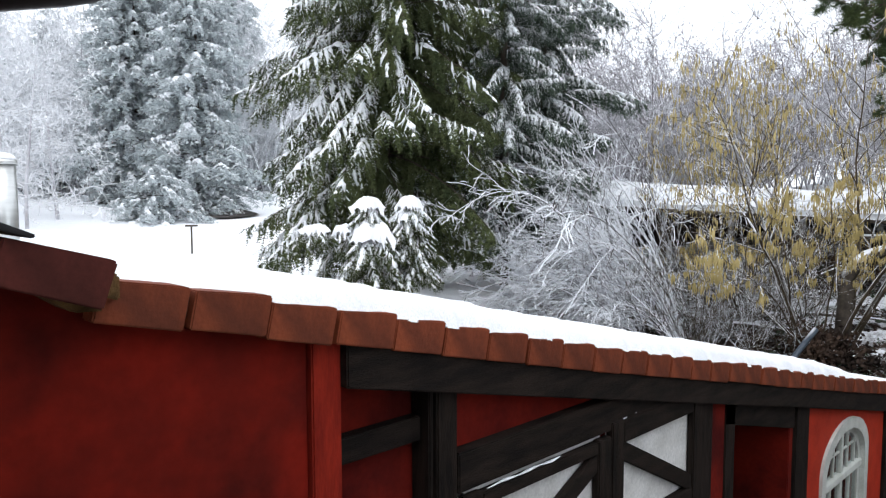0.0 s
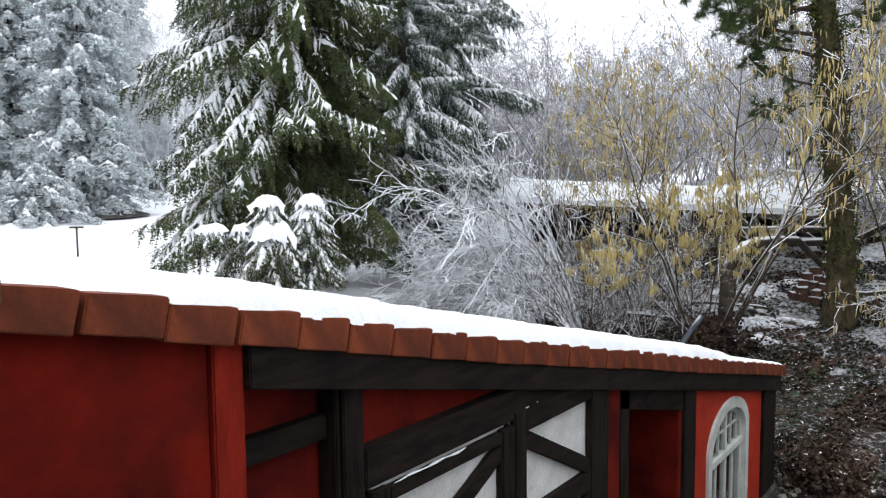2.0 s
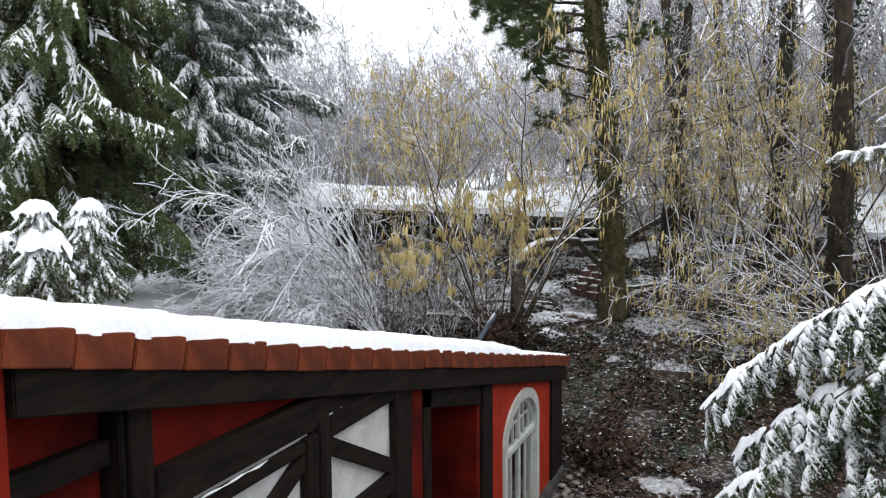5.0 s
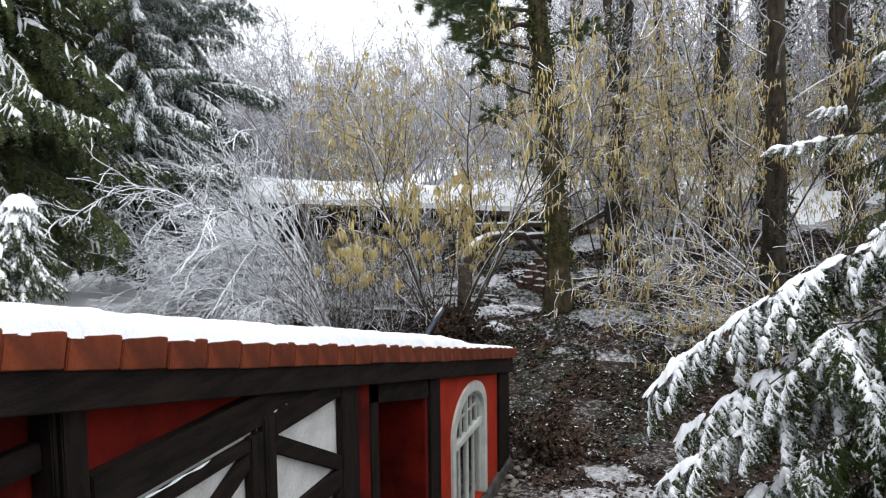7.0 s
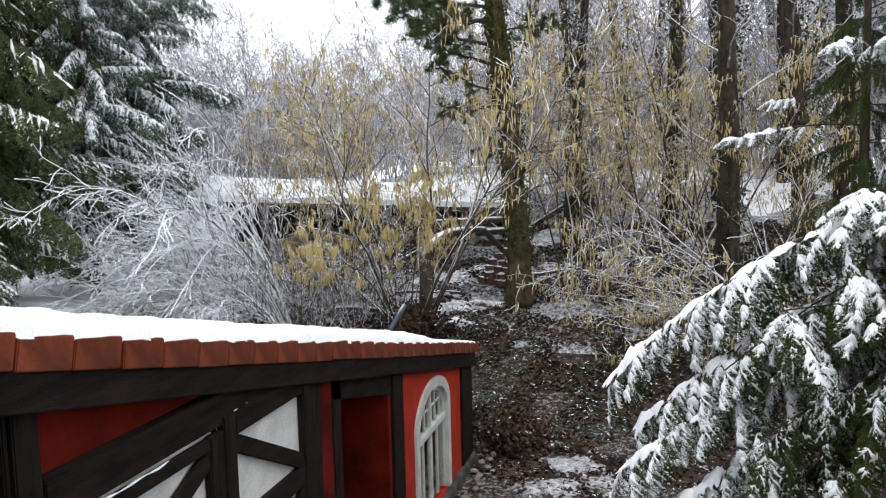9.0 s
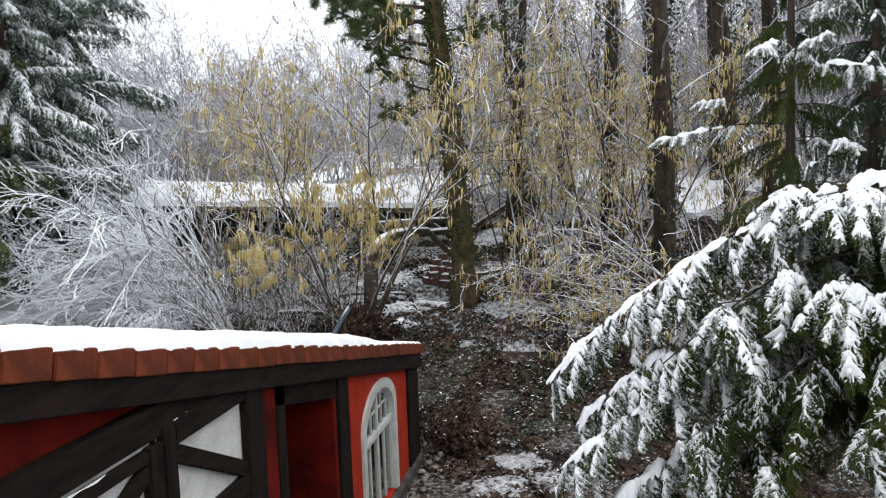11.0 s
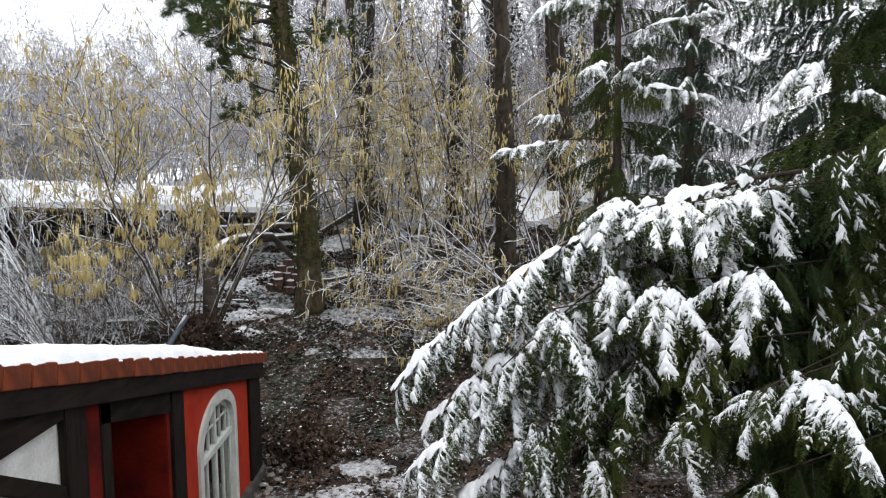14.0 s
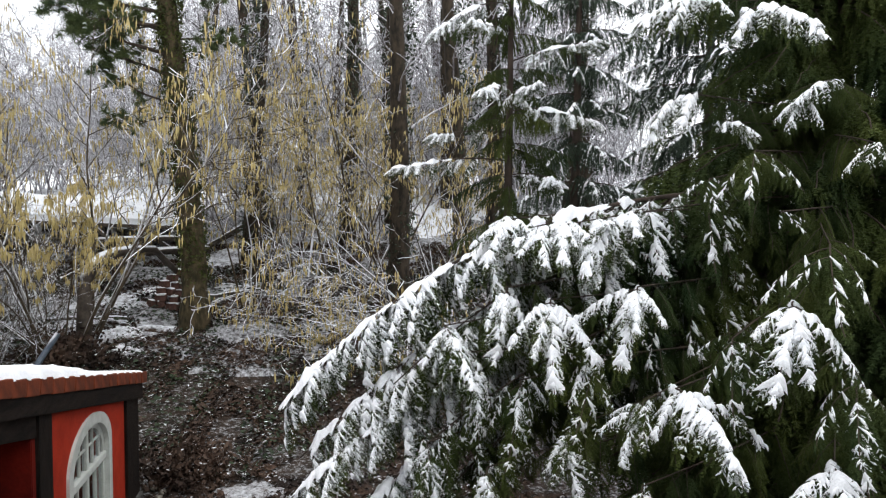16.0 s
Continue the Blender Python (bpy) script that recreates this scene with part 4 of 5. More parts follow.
# large spruces behind the roof
SPG = "spruces behind the roof"
conifer("spruce", "large olive green spruce with snow on its drooping boughs", stand(-14.7, 12.2), 18.0, 1.9, 3.1, mid_b, R2, 0.28, BARK, 11, 0.42, 0.26, group=SPG, uneven=0.45, wind=4.1)
conifer("spruce", "slender dark blue-green spruce with snow-tipped boughs", stand(-13.1, 15.2), 16.0, 1.8, 1.9, slim_b, R2, 0.14, BARK, 8, 0.44, 0.3, group=SPG, uneven=0.8, wind=5.3)
conifer("spruce", "dark blue-green spruce with snow on its boughs", stand(-14.4, 18.6), 17.0, 1.6, 2.6, slim_b, R2, 0.16, BARK, 7, 0.54, 0.3, group=SPG, uneven=0.8, wind=5.3)
cap_b = [spruce_branch("spruce_bough", 90 + i, 1.0, FRINGE, SP, 0.62, (0.9, 0.6, 0.3)[i]) for i in range(3)]


def snow_dome(name, rr, rh, seed):
    """A soft cap of snow with a lobed edge that hangs over."""
    g = Geo()
    n, rings = 56, 11
    v = []
    for j in range(rings):
        u = j / (rings - 1)
        for i in range(n):
            a = 6.283 * i / n
            lobe = 1 + 0.5 * noise.noise(Vector((math.cos(a) * 1.8, math.sin(a) * 1.8, seed))) + 0.6 * noise.noise(Vector((math.cos(a) * 5, math.sin(a) * 5, seed + 4)))
            r = rr * u * (1 + (lobe - 1) * u)
            p = Vector((r * math.cos(a), r * math.sin(a), 0))
            v.append((p.x, p.y, rh * (1 - u ** 2.6) - rh * max(0.0, (u - 0.6) / 0.4) * (0.3 + 2.6 * max(0.0, noise.noise(Vector((math.cos(a) * 6, math.sin(a) * 6, seed + 9))))) + 0.35 * rh * noise.noise(p * 5 + Vector((seed, 0, 0))) + 0.2 * rh * noise.noise(p * 14)))
    g.add(v, [(j * n + i, j * n + (i + 1) % n, (j + 1) * n + (i + 1) % n, (j + 1) * n + i) for j in range(rings - 1) for i in range(n)])
    return g.mesh(name, [SNOW], True)


# small spruces whose bough ends carry round caps of snow
for x, y, h, r, caps in ((-11.9, 9.55, 2.75, 0.62, ((0.0, 0.0, 0.0, 0.27, 0.16), (0.18, -0.1, -0.62, 0.46, 0.27), (-0.3, -0.5, -0.52, 0.22, 0.12), (-0.5, -1.0, -0.5, 0.3, 0.1))),
                         (-11.45, 10.3, 3.0, 0.5, ((0.0, 0.0, 0.0, 0.26, 0.16), (0.0, -0.12, -0.28, 0.3, 0.14)))):
    yz = ground_z(x, y)
    ys = conifer("young_spruce", "small spruce loaded with a round cap of snow", (x, y, yz - 0.02), h, h - 1.5, r, cap_b[1:], R2, 0.05, BARK, 8, 0.17, 0.5, base_len=1.0)
    for i, (ox, oy, oz, rr, rh) in enumerate(caps):
        cz = h - 0.04 + oz
        part("snow_cap", snow_dome("snow_cap", rr, rh, h + i), SNOW, ys).location = (ox, oy, cz)
        for j in range(8):
            bough(ys, cap_b[R2.randrange(2)], (ox, oy, cz - 0.02), 6.283 * j / 8 + R2.uniform(-0.3, 0.3), R2.uniform(-0.1, 0.3), rr * R2.uniform(1.4, 2.2))
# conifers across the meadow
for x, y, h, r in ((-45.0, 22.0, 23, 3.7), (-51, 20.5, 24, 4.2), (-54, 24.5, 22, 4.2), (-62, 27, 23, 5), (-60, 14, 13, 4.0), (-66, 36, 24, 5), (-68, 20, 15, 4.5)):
    conifer("far_conifer", "tall snowy conifer across the meadow, haze in its pale needles", stand(x, y), h, 0.3, r, far_b, R2, 0.14, BARK, 9, 0.7, 0.55, group="conifers across the meadow")
RIME = dict(segs=[12, 9, 6, 3], wob=[0.03, 0.12, 0.16, 0.2], lift=[0.0, -0.015, -0.03, -0.02], rmin=0.02, sides=[8, 5, 3, 3], kids=[32, 10, 5], along=0.45, ratio=0.40, tip_depth=9, start=0.10, thin=0.32)
rimed = []
for sd in (301, 302, 303):
    g, tw = Geo(), Geo()
    grow(g, np.random.RandomState(sd), np.array([0, 0, -0.3]), UP, 13.0, 0.13, 0, RIME, 0, None, tw)
    rimed.append((g.mesh("trunk", [TWIG_FROST], True), tw.mesh("crown", [TWIG_RIME_HAZE])))
for i, (a, d, k) in enumerate(((78.6, 37, 0.78), (82.5, 35, 0.8), (75.3, 41, 0.75), (73.4, 45, 0.8), (85.0, 42, 0.9), (78.5, 50, 0.95), (71.0, 56, 0.95), (76.8, 46, 0.85))):
    ob = thing("rimed_tree", "spreading bare tree white with rime beside the meadow", "tree", "rimed trees beside the meadow")
    part("trunk", rimed[i % 3][0], None, ob)
    part("crown", rimed[i % 3][1], None, ob, "spreading limbs white with rime")
    ob.location = stand(-d * math.sin(radians(a)), d * math.cos(radians(a)))
    ob.scale = (k, k, k)
    ob.rotation_euler = (0, 0, i * 1.9)
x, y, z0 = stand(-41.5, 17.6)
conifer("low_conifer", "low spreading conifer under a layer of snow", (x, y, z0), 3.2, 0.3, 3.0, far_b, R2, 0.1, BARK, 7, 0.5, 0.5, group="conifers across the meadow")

# broad spruce beside the lane
R4 = random.Random(5)
SG = [NEEDLE_GREEN, BARK]
fringe_b = [spruce_branch("spruce_spray", 160 + i, 1.0, dict(FRINGE, pad=(0.105, 0.095, 0.075, 0.07, 0.06, 0.05)[i], shoot=(0.024, 0.022, 0.019, 0.018, 0.016, 0.015)[i]), SG, (0.55, 0.65, 0.5, 0.6, 0.5, 0.6)[i], (1.0, 0.9, 0.7, 0.5, 0.3, 0.1)[i], 0.0, 1.8) for i in range(6)]
curtain_b = [spruce_branch("spruce_bough", 170 + i, 1.6, CURTAIN, SG, (0.4, 0.5, 0.32)[i], 0.0, 0.6, 1.8) for i in range(3)]
speck_b = [spruce_branch("spruce_bough", 175 + i, 1.6, CURTAIN, [NEEDLE_BLUE, BARK], 0.4, (0.15, 0.42)[i], 0.35, 1.8) for i in range(2)]
fir_b = [spruce_branch("fir_spray", 180 + i, 1.1, FRINGE, [NEEDLE_GREEN, BARK], (0.45, 0.6, 0.5)[i], (1.0, 0.75, 0.4)[i], 0.0) for i in range(3)]
# dark spruces behind the lane
for x, y, h, r in ((4.7, 12.8, 11.0, 1.35), (7.4, 13.0, 12.0, 2.3), (9.8, 10.6, 12.0, 2.8)):
    conifer("dark_spruce", "dense dark green spruce with little snow behind the lane", stand(x, y), h, 2.6, r, speck_b, R4, 0.14, BARK, 6, 0.7, 0.4, group="dark spruces behind the lane", base_len=1.75)
TX, TY = 5.25, 6.7
ns = conifer("near_spruce", "broad spruce with heavy snow on its fringed boughs", (TX, TY, 0), 10.0, 0.8, 2.35, curtain_b, R4, 0.26, BARK, 9, 0.36, 0.45, base_len=1.75)


def tip_at(a, e, d):
    return (-d * math.sin(radians(a)) - TX, d * math.cos(radians(a)) - TY, EYE + d * math.tan(radians(e)))


def cluster(tree, kind, a, e, d, k, turn=0.0, tilt=0.0, wood=True):
    """A laden bough end: its crest stands at a bearing, and it falls towards the balcony, turned by some degrees."""
    top = Vector(tip_at(a, e, d))
    if wood:
        big_bough(tree, curtain_b[:2], (0, 0, top.z + R4.uniform(0.0, 0.35)), top, R4, 2.0, size=0.5, pads=0.0, bare=0.99, step=0.4, tuft=False)
    head = math.atan2(-math.cos(radians(a)), math.sin(radians(a))) + radians(turn)
    out = Vector((math.cos(head), math.sin(head), 0))
    for dt, kk, fwd, dz in ((0.0, 1.0, 0.0, 0.0), (R4.uniform(0.5, 1.1), R4.uniform(0.45, 0.85), 0.06, -0.02), (-R4.uniform(0.5, 1.1), R4.uniform(0.45, 0.85), 0.04, -0.03), (R4.uniform(-0.6, 0.6), R4.uniform(0.4, 0.7), 0.3, -0.1), (R4.uniform(-1.5, 1.5), 0.45, -0.15, 0.03)):
        pick = kind if dt == 0 else min(5, max(0, kind + R4.randrange(-1, 3)))
        bough(tree, fringe_b[pick], top + out * fwd * k + Vector((0, 0, dz * k)), head + dt, radians(tilt) + R4.uniform(-0.15, 0.3), k * kk, R4.uniform(-0.35, 0.35))


S_HEAVY, S_MIX, S_LIGHT, S_GREEN = fringe_b[:2], fringe_b[:4], fringe_b[2:5], fringe_b[4:]
# long boughs that sweep down over the lane
for zb, a, e, d, v, dome, bare, size, step in ((4.75, 2.7, -16.3, 6.5, S_MIX, 3.4, 0.42, 1.0, 0.17), (4.3, 0.8, -19.7, 6.3, S_MIX, 3.0, 0.55, 0.9, 0.18), (3.8, 1.5, -22.3, 6.1, S_MIX, 2.8, 0.55, 0.9, 0.18), (3.3, 0.0, -27.0, 5.9, S_MIX, 2.8, 0.6, 0.9, 0.2),
                                               (4.5, -6.5, -14.5, 6.0, S_LIGHT, 2.6, 0.5, 0.9, 0.26), (4.0, -9.0, -19.0, 5.9, S_GREEN, 2.6, 0.55, 0.9, 0.26), (3.4, -8.0, -25.0, 5.8, S_GREEN, 2.6, 0.6, 0.9, 0.26)):
    big_bough(ns, v, (0, 0, zb), tip_at(a, e, d), R4, dome, bare=bare, size=size, step=step, inner=S_GREEN, pads=0.75 if v is S_MIX else 0.25)
# laden bough ends that face the balcony
for kind, a, e, d, k, turn, tilt in ((1, -15.8, -1.6, 6.5, 0.62, -25, 0), (2, -17.4, -2.2, 6.4, 0.6, 10, 0), (0, -19.7, -2.0, 6.4, 0.62, 0, 0), (1, -21.8, -3.2, 6.3, 0.5, 10, 5), (0, -24.9, -1.0, 6.3, 0.78, -40, 0),
                                     (1, -15.2, -7.0, 6.1, 0.62, 5, 25), (0, -18.7, -7.8, 6.0, 0.78, 0, 10), (0, -25.2, -6.6, 6.0, 0.72, -5, 5), (1, -35.8, -7.2, 5.8, 0.8, 5, 5), (0, -28.2, -13.9, 5.6, 0.85, 35, 0),
                                     (2, -26.0, -15.0, 5.6, 0.5, -30, 10), (1, -38.9, -17.9, 5.4, 0.7, 10, 0), (0, -29.6, 14.2, 6.9, 0.8, -35, 0), (1, -32.2, 13.2, 6.9, 0.8, 45, 0), (0, -28.6, 7.7, 6.7, 0.62, -45, 5),
                                     (2, -30.8, 5.6, 6.7, 0.4, 40, 0), (2, -38.0, 8.1, 6.5, 0.45, -40, -5), (3, -36.0, 7.0, 6.5, 0.4, -20, 0), (4, -40.6, 3.8, 6.4, 0.4, 0, 0), (5, -30.0, 1.5, 6.5, 0.5, 0, 5), (5, -34.8, -0.8, 6.3, 0.3, 30, 0),
                                     (2, -10.4, -10.0, 6.1, 0.7, 20, 15), (3, -12.5, -12.0, 6.0, 0.7, 15, 25), (2, -9.2, -18.8, 5.8, 0.55, 10, 35), (2, -20.3, -17.4, 5.6, 0.55, 0, 35), (4, -22.0, -12.0, 5.9, 0.7, 0, 20), (4, -16.5, -14.0, 5.9, 0.7, 0, 20), (3, -14.0, -20.5, 5.7, 0.6, 0, 30), (2, -26.0, -21.0, 5.3, 0.6, 0, 20),
                                     (4, -32.0, -10.0, 5.9, 0.7, 0, 10), (5, -38.0, -3.0, 6.2, 0.8, 0, 10), (5, -33.0, 3.5, 6.5, 0.7, 0, 10), (5, -40.0, -12.0, 5.8, 0.8, 0, 10)):
    cluster(ns, kind, a, e, d, k, turn, tilt)

fx, fy, fz = stand(2.75, 10.2)
fir = conifer("young_fir", "slender dark fir with snow-tipped boughs", (fx, fy, fz), 10.0, 4.5 - fz, 0.8, curtain_b, R4, 0.10, BARK, 4, 0.5, 0.3, base_len=1.75)
for zb, a, e, d in ((5.2, -6.0, 2.4, 9.5), (7.0, -12.0, 13.6, 9.4), (6.6, -21.7, 12.0, 9.6), (6.2, -13.0, 8.4, 9.2), (5.9, -22.0, 6.0, 9.4), (7.4, -9.0, 12.5, 9.6), (5.0, -19.0, 1.5, 9.5), (5.6, -9.0, 5.0, 10.0), (6.0, -17.5, 9.0, 9.0)):
    t = tip_at(a, e, d)
    big_bough(fir, fir_b, (0, 0, zb - fz), (t[0] + TX - fx, t[1] + TY - fy, t[2] - fz), R4, 1.6, 0.03, 0.3, 0.5, 0.7, inner=fir_b[1:], bare=0.35)

# ---- pine on the bank ----
PINE_NEEDLE = mat("pine_needles", (0.040, 0.062, 0.024), (0.11, 0.14, 0.05), 2.0, 0.6, 0.0, 40.0, spec=0.15)
IVY_LIGHT = mat("trunk_ivy", (0.030, 0.042, 0.010), (0.085, 0.095, 0.022), 3.0, 0.6, 0.0, 30.0, spec=0.2)
pine = thing("pine_tree", "tall leaning pine with mossy bark and sparse dark boughs", "pine")
PX, PY, PZ = stand(-2.97, 18.8)


def pine_x(z):
    return -0.085 * max(0.0, z - 1.8) - 0.012 * max(0.0, z - 4) ** 1.5 * 0.6


g = Geo()
zz = np.linspace(-0.4, 15, 26)
g.tube([(pine_x(z), 0.03 * math.sin(z * 1.3), z) for z in zz], [(0.31 - 0.012 * z + 0.10 * math.exp(-max(0, z) * 2.2)) * (1 + 0.05 * math.sin(z * 5.1)) for z in zz], 16, 0)
part("trunk", g.mesh("trunk", [PINE_BARK], True), PINE_BARK, pine)


def leaf_cloud(name, centres, rnd, size, material, count, spread):
    """Many small bent leaves scattered round given places."""
    n = len(centres) * count
    c = np.repeat(np.asarray(centres, float), count, axis=0) + rnd.normal(0, 1, (n, 3)) * np.asarray(spread)
    u = rnd.normal(0, 1, (n, 3))
    u /= np.linalg.norm(u, axis=1)[:, None]
    w = np.cross(u, rnd.normal(0, 1, (n, 3)))
    w /= np.linalg.norm(w, axis=1)[:, None]
    s = size * rnd.uniform(0.6, 1.3, (n, 1))
    v = np.stack([c - u * s, c + w * s * 0.6, c + u * s, c - w * s * 0.6], 1).reshape(-1, 3)
    f = np.arange(n * 4).reshape(n, 4)
    me = bpy.data.meshes.new(name)
    me.from_pydata(v.tolist(), [], f.tolist())
    me.materials.append(material)
    return me


rp = np.random.RandomState(41)
ivy = [(pine_x(z) + 0.3 * math.cos(a), 0.3 * math.sin(a), z) for z, a in zip(rp.uniform(1.2, 9.0, 260), rp.uniform(0, 6.28, 260))]
part("ivy_growth", leaf_cloud("ivy_growth", ivy, rp, 0.04, IVY_LIGHT, 26, (0.06, 0.06, 0.2)), None, pine, "ivy climbing the trunk")["kind"] = "stuff"


def pine_bough(seed, L):
    """A crooked bough with tufts of long needles."""
    rnd = np.random.RandomState(seed)
    g, s = Geo(), Geo()
    tips = []
    cfg = dict(segs=[8, 5, 3], wob=[0.10, 0.16, 0.2], lift=[0.02, 0.06, 0.1], rmin=0.006, sides=[6, 4, 3], kids=[11, 4], along=0.8, ratio=0.33, tip_depth=1, start=0.3)
    grow(g, rnd, np.zeros(3), np.array([1.0, 0, -0.08]), L, 0.045, 0, cfg, 1, tips)
    for p, d in tips:
        if rnd.uniform() < 0.25:
            continue
        m = 34
        dirs = unit(d)[None] * 0.6 + rnd.normal(0, 0.65, (m, 3)) + np.array([0, 0, 0.15])
        dirs /= np.linalg.norm(dirs, axis=1)[:, None]
        v, f = [], []
        for e in dirs:
            sd = unit(np.cross(e, rnd.normal(0, 1, 3))) * 0.0045
            b = len(v)
            v += [p - sd, p + sd, p + e * rnd.uniform(0.14, 0.26)]
            f.append((b, b + 1, b + 2))
        g.add(v, f, 0)
        if rnd.uniform() < 0.10:
            s.tube([p + (-0.07, 0, 0.05), p + (0, 0, 0.07), p + (0.07, 0, 0.05)], [0.015, 0.045, 0.015], 6, flat=0.5)
    return g.mesh("pine_bough", [PINE_NEEDLE, BARK]), s.mesh("pine_bough_snow", [SNOW], True), np.array([L, 0, 0])


pb = [pine_bough(200 + i, 2.4) for i in range(3)]
for z, a, tilt, k, v in ((5.4, 178, -0.3, 0.8, 0), (6.1, 175, -0.25, 1.2, 1), (6.6, 195, -0.15, 1.15, 0), (6.4, 340, -0.2, 0.6, 1), (7.0, 10, -0.2, 0.7, 2), (7.2, 160, -0.15, 1.1, 1), (7.1, 215, -0.15, 0.8, 1), (8.2, 185, -0.2, 1.4, 2), (8.6, 205, -0.25, 1.5, 1), (9.1, 330, -0.2, 1.1, 0), (8.0, 345, -0.1, 0.7, 2), (7.6, 190, -0.05, 1.2, 0), (7.3, 235, 0.0, 0.9, 2), (7.9, 170, -0.1, 1.2, 1), (8.3, 350, -0.1, 0.9, 0), (9.4, 170, -0.3, 1.5, 0), (7.4, 165, 0.0, 0.9, 2), (8.0, 200, -0.15, 1.1, 0), (8.4, 240, -0.1, 1.0, 1), (8.7, 20, 0.0, 0.8, 2), (9.0, 180, -0.2, 1.0, 0), (9.3, 300, 0.0, 0.9, 1), (9.7, 210, -0.2, 1.2, 2), (10.2, 150, -0.2, 1.2, 0), (10.6, 30, -0.1, 1.0, 1), (11.0, 260, -0.2, 1.2, 2), (11.6, 190, -0.3, 1.2, 1), (12.4, 90, -0.3, 1.1, 0), (13.2, 220, -0.4, 1.1, 2), (14.0, 0, -0.4, 1.0, 1), (5.2, 205, 0.35, 0.7, 1), (4.4, 150, 0.3, 0.55, 2)):
    bough(pine, pb[v], (pine_x(z), 0, z), radians(a), tilt, k)
pine.location = (PX, PY, PZ)

# ---- forest on the slope ----
forest = []
for sd in (81, 82, 83, 84):
    g, tw = Geo(), Geo()
    rnd = np.random.RandomState(sd)
    grow(g, rnd, np.array([0, 0, -0.3]), UP, 15.0, 0.29, 0, TREE, 0, None, tw)
    ivs = [(0.26 * math.cos(a), 0.26 * math.sin(a), z) for z, a in zip(rnd.uniform(0.3, 11, 190), rnd.uniform(0, 6.28, 190))]
    forest.append((g.mesh("trunk", [IVY_BARK], True), tw.mesh("crown", [TWIG_FROST]), leaf_cloud("ivy_growth", ivs, rnd, 0.05, LEAF_GREEN, 14, (0.09, 0.09, 0.25))))
R3 = random.Random(9)
for i, (x, y) in enumerate(((-1.56, 23.95), (-1.96, 21.9), (0.99, 24.0), (2.24, 19.9), (-0.37, 26.0), (2.69, 25.9), (4.93, 27.6), (1.6, 29), (3.6, 31), (6.3, 25.4), (-3.0, 30), (5.6, 33), (0.5, 34), (-5, 34), (8, 30), (2.5, 37), (-2, 38), (7.5, 21.5), (10, 26), (11, 33), (4.6, 22.6), (3.9, 36), (7, 38), (-6.5, 44), (0.2, 43), (5, 44), (9.5, 41), (13, 37))):
    tr, cr, iv = forest[i % 4]
    ob = thing("forest_tree", "tall bare forest tree with dark ivy-grown trunk", "tree", "forest on the slope")
    part("trunk", tr, None, ob)
    part("crown", cr, None, ob, "bare crown of snowy twigs")
    if y < 29:
        part("ivy_growth", iv, None, ob, "ivy climbing the trunk")["kind"] = "stuff"
    ob.location = (x, y, ground_z(x, y))
    k = R3.uniform(0.85, 1.2)
    ob.scale = (k, k, k)
    ob.rotation_euler = (R3.uniform(-0.04, 0.04), R3.uniform(-0.04, 0.04), R3.uniform(0, 6.28))

# ---- low shed with a snow roof on the slope ----
shed = thing("shed", "low dark timber shed with a snow-covered lean-to roof", "shed")
SL, SR = Vector((-13.0, 19.15, 4.18)), Vector((-3.7, 23.3, 3.66))
along = (SR - SL).normalized()
back = Vector((-along.y, along.x, 0)).normalized()


def slab(o, a, b, c, material, name, parent, thick, label="", sub=1, bump=0.0):
    """A slab between an origin and two edge vectors, thickened upwards, with an uneven top."""
    bm = bmesh.new()
    n = 40 if sub > 1 else 1
    m = 8 if sub > 1 else 1
    top = [[bm.verts.new(o + a * (i / n) + b * (j / m) + Vector((0, 0, thick + bump * noise.noise((o + a * (i / n) + b * (j / m)) * 1.3)))) for i in range(n + 1)] for j in range(m + 1)]
    low = [[bm.verts.new(o + a * (i / n) + b * (j / m)) for i in range(n + 1)] for j in range(m + 1)]
    for j in range(m):
        for i in range(n):
            bm.faces.new((top[j][i], top[j][i + 1], top[j + 1][i + 1], top[j + 1][i]))
            bm.faces.new((low[j][i], low[j + 1][i], low[j + 1][i + 1], low[j][i + 1]))
    for i in range(n):
        bm.faces.new((low[0][i], low[0][i + 1], top[0][i + 1], top[0][i]))
        bm.faces.new((low[m][i + 1], low[m][i], top[m][i], top[m][i + 1]))
    for j in range(m):
        bm.faces.new((low[j + 1][0], low[j][0], top[j][0], top[j + 1][0]))
        bm.faces.new((low[j][n], low[j + 1][n], top[j + 1][n], top[j][n]))
    return part(name, bm, material, parent, label)


deck = back * 4.2 + Vector((0, 0, 0.62))
slab(SL, SR - SL, deck, None, LOG, "roof_deck", shed, 0.10)
slab(SL + Vector((0, 0, 0.104)) + back * 0.05, SR - SL, deck, None, SNOW, "roof_snow", shed, 0.16, "layer of snow on the shed roof", 2, 0.07)
for i in range(6):
    p = SL + (SR - SL) * (0.03 + 0.188 * i) + back * 0.3
    g = Geo()
    g.tube([(p.x, p.y, ground_z(p.x, p.y) - 0.2), (p.x, p.y, p.z + 0.02)], [0.09, 0.08], 8)
    part("post", g.mesh("post", [LOG], True), LOG, shed)
o = SL + back * 3.4
o.z = 1.6
slab(o, Vector((SR.x - SL.x, SR.y - SL.y, 0)), back * 0.12, None, TIMBER, "back_wall", shed, 2.75)

OLD_BRICK = mat("old_brick", (0.07, 0.035, 0.028), (0.16, 0.085, 0.065), 6.0, 0.9, 0.5, 30.0)
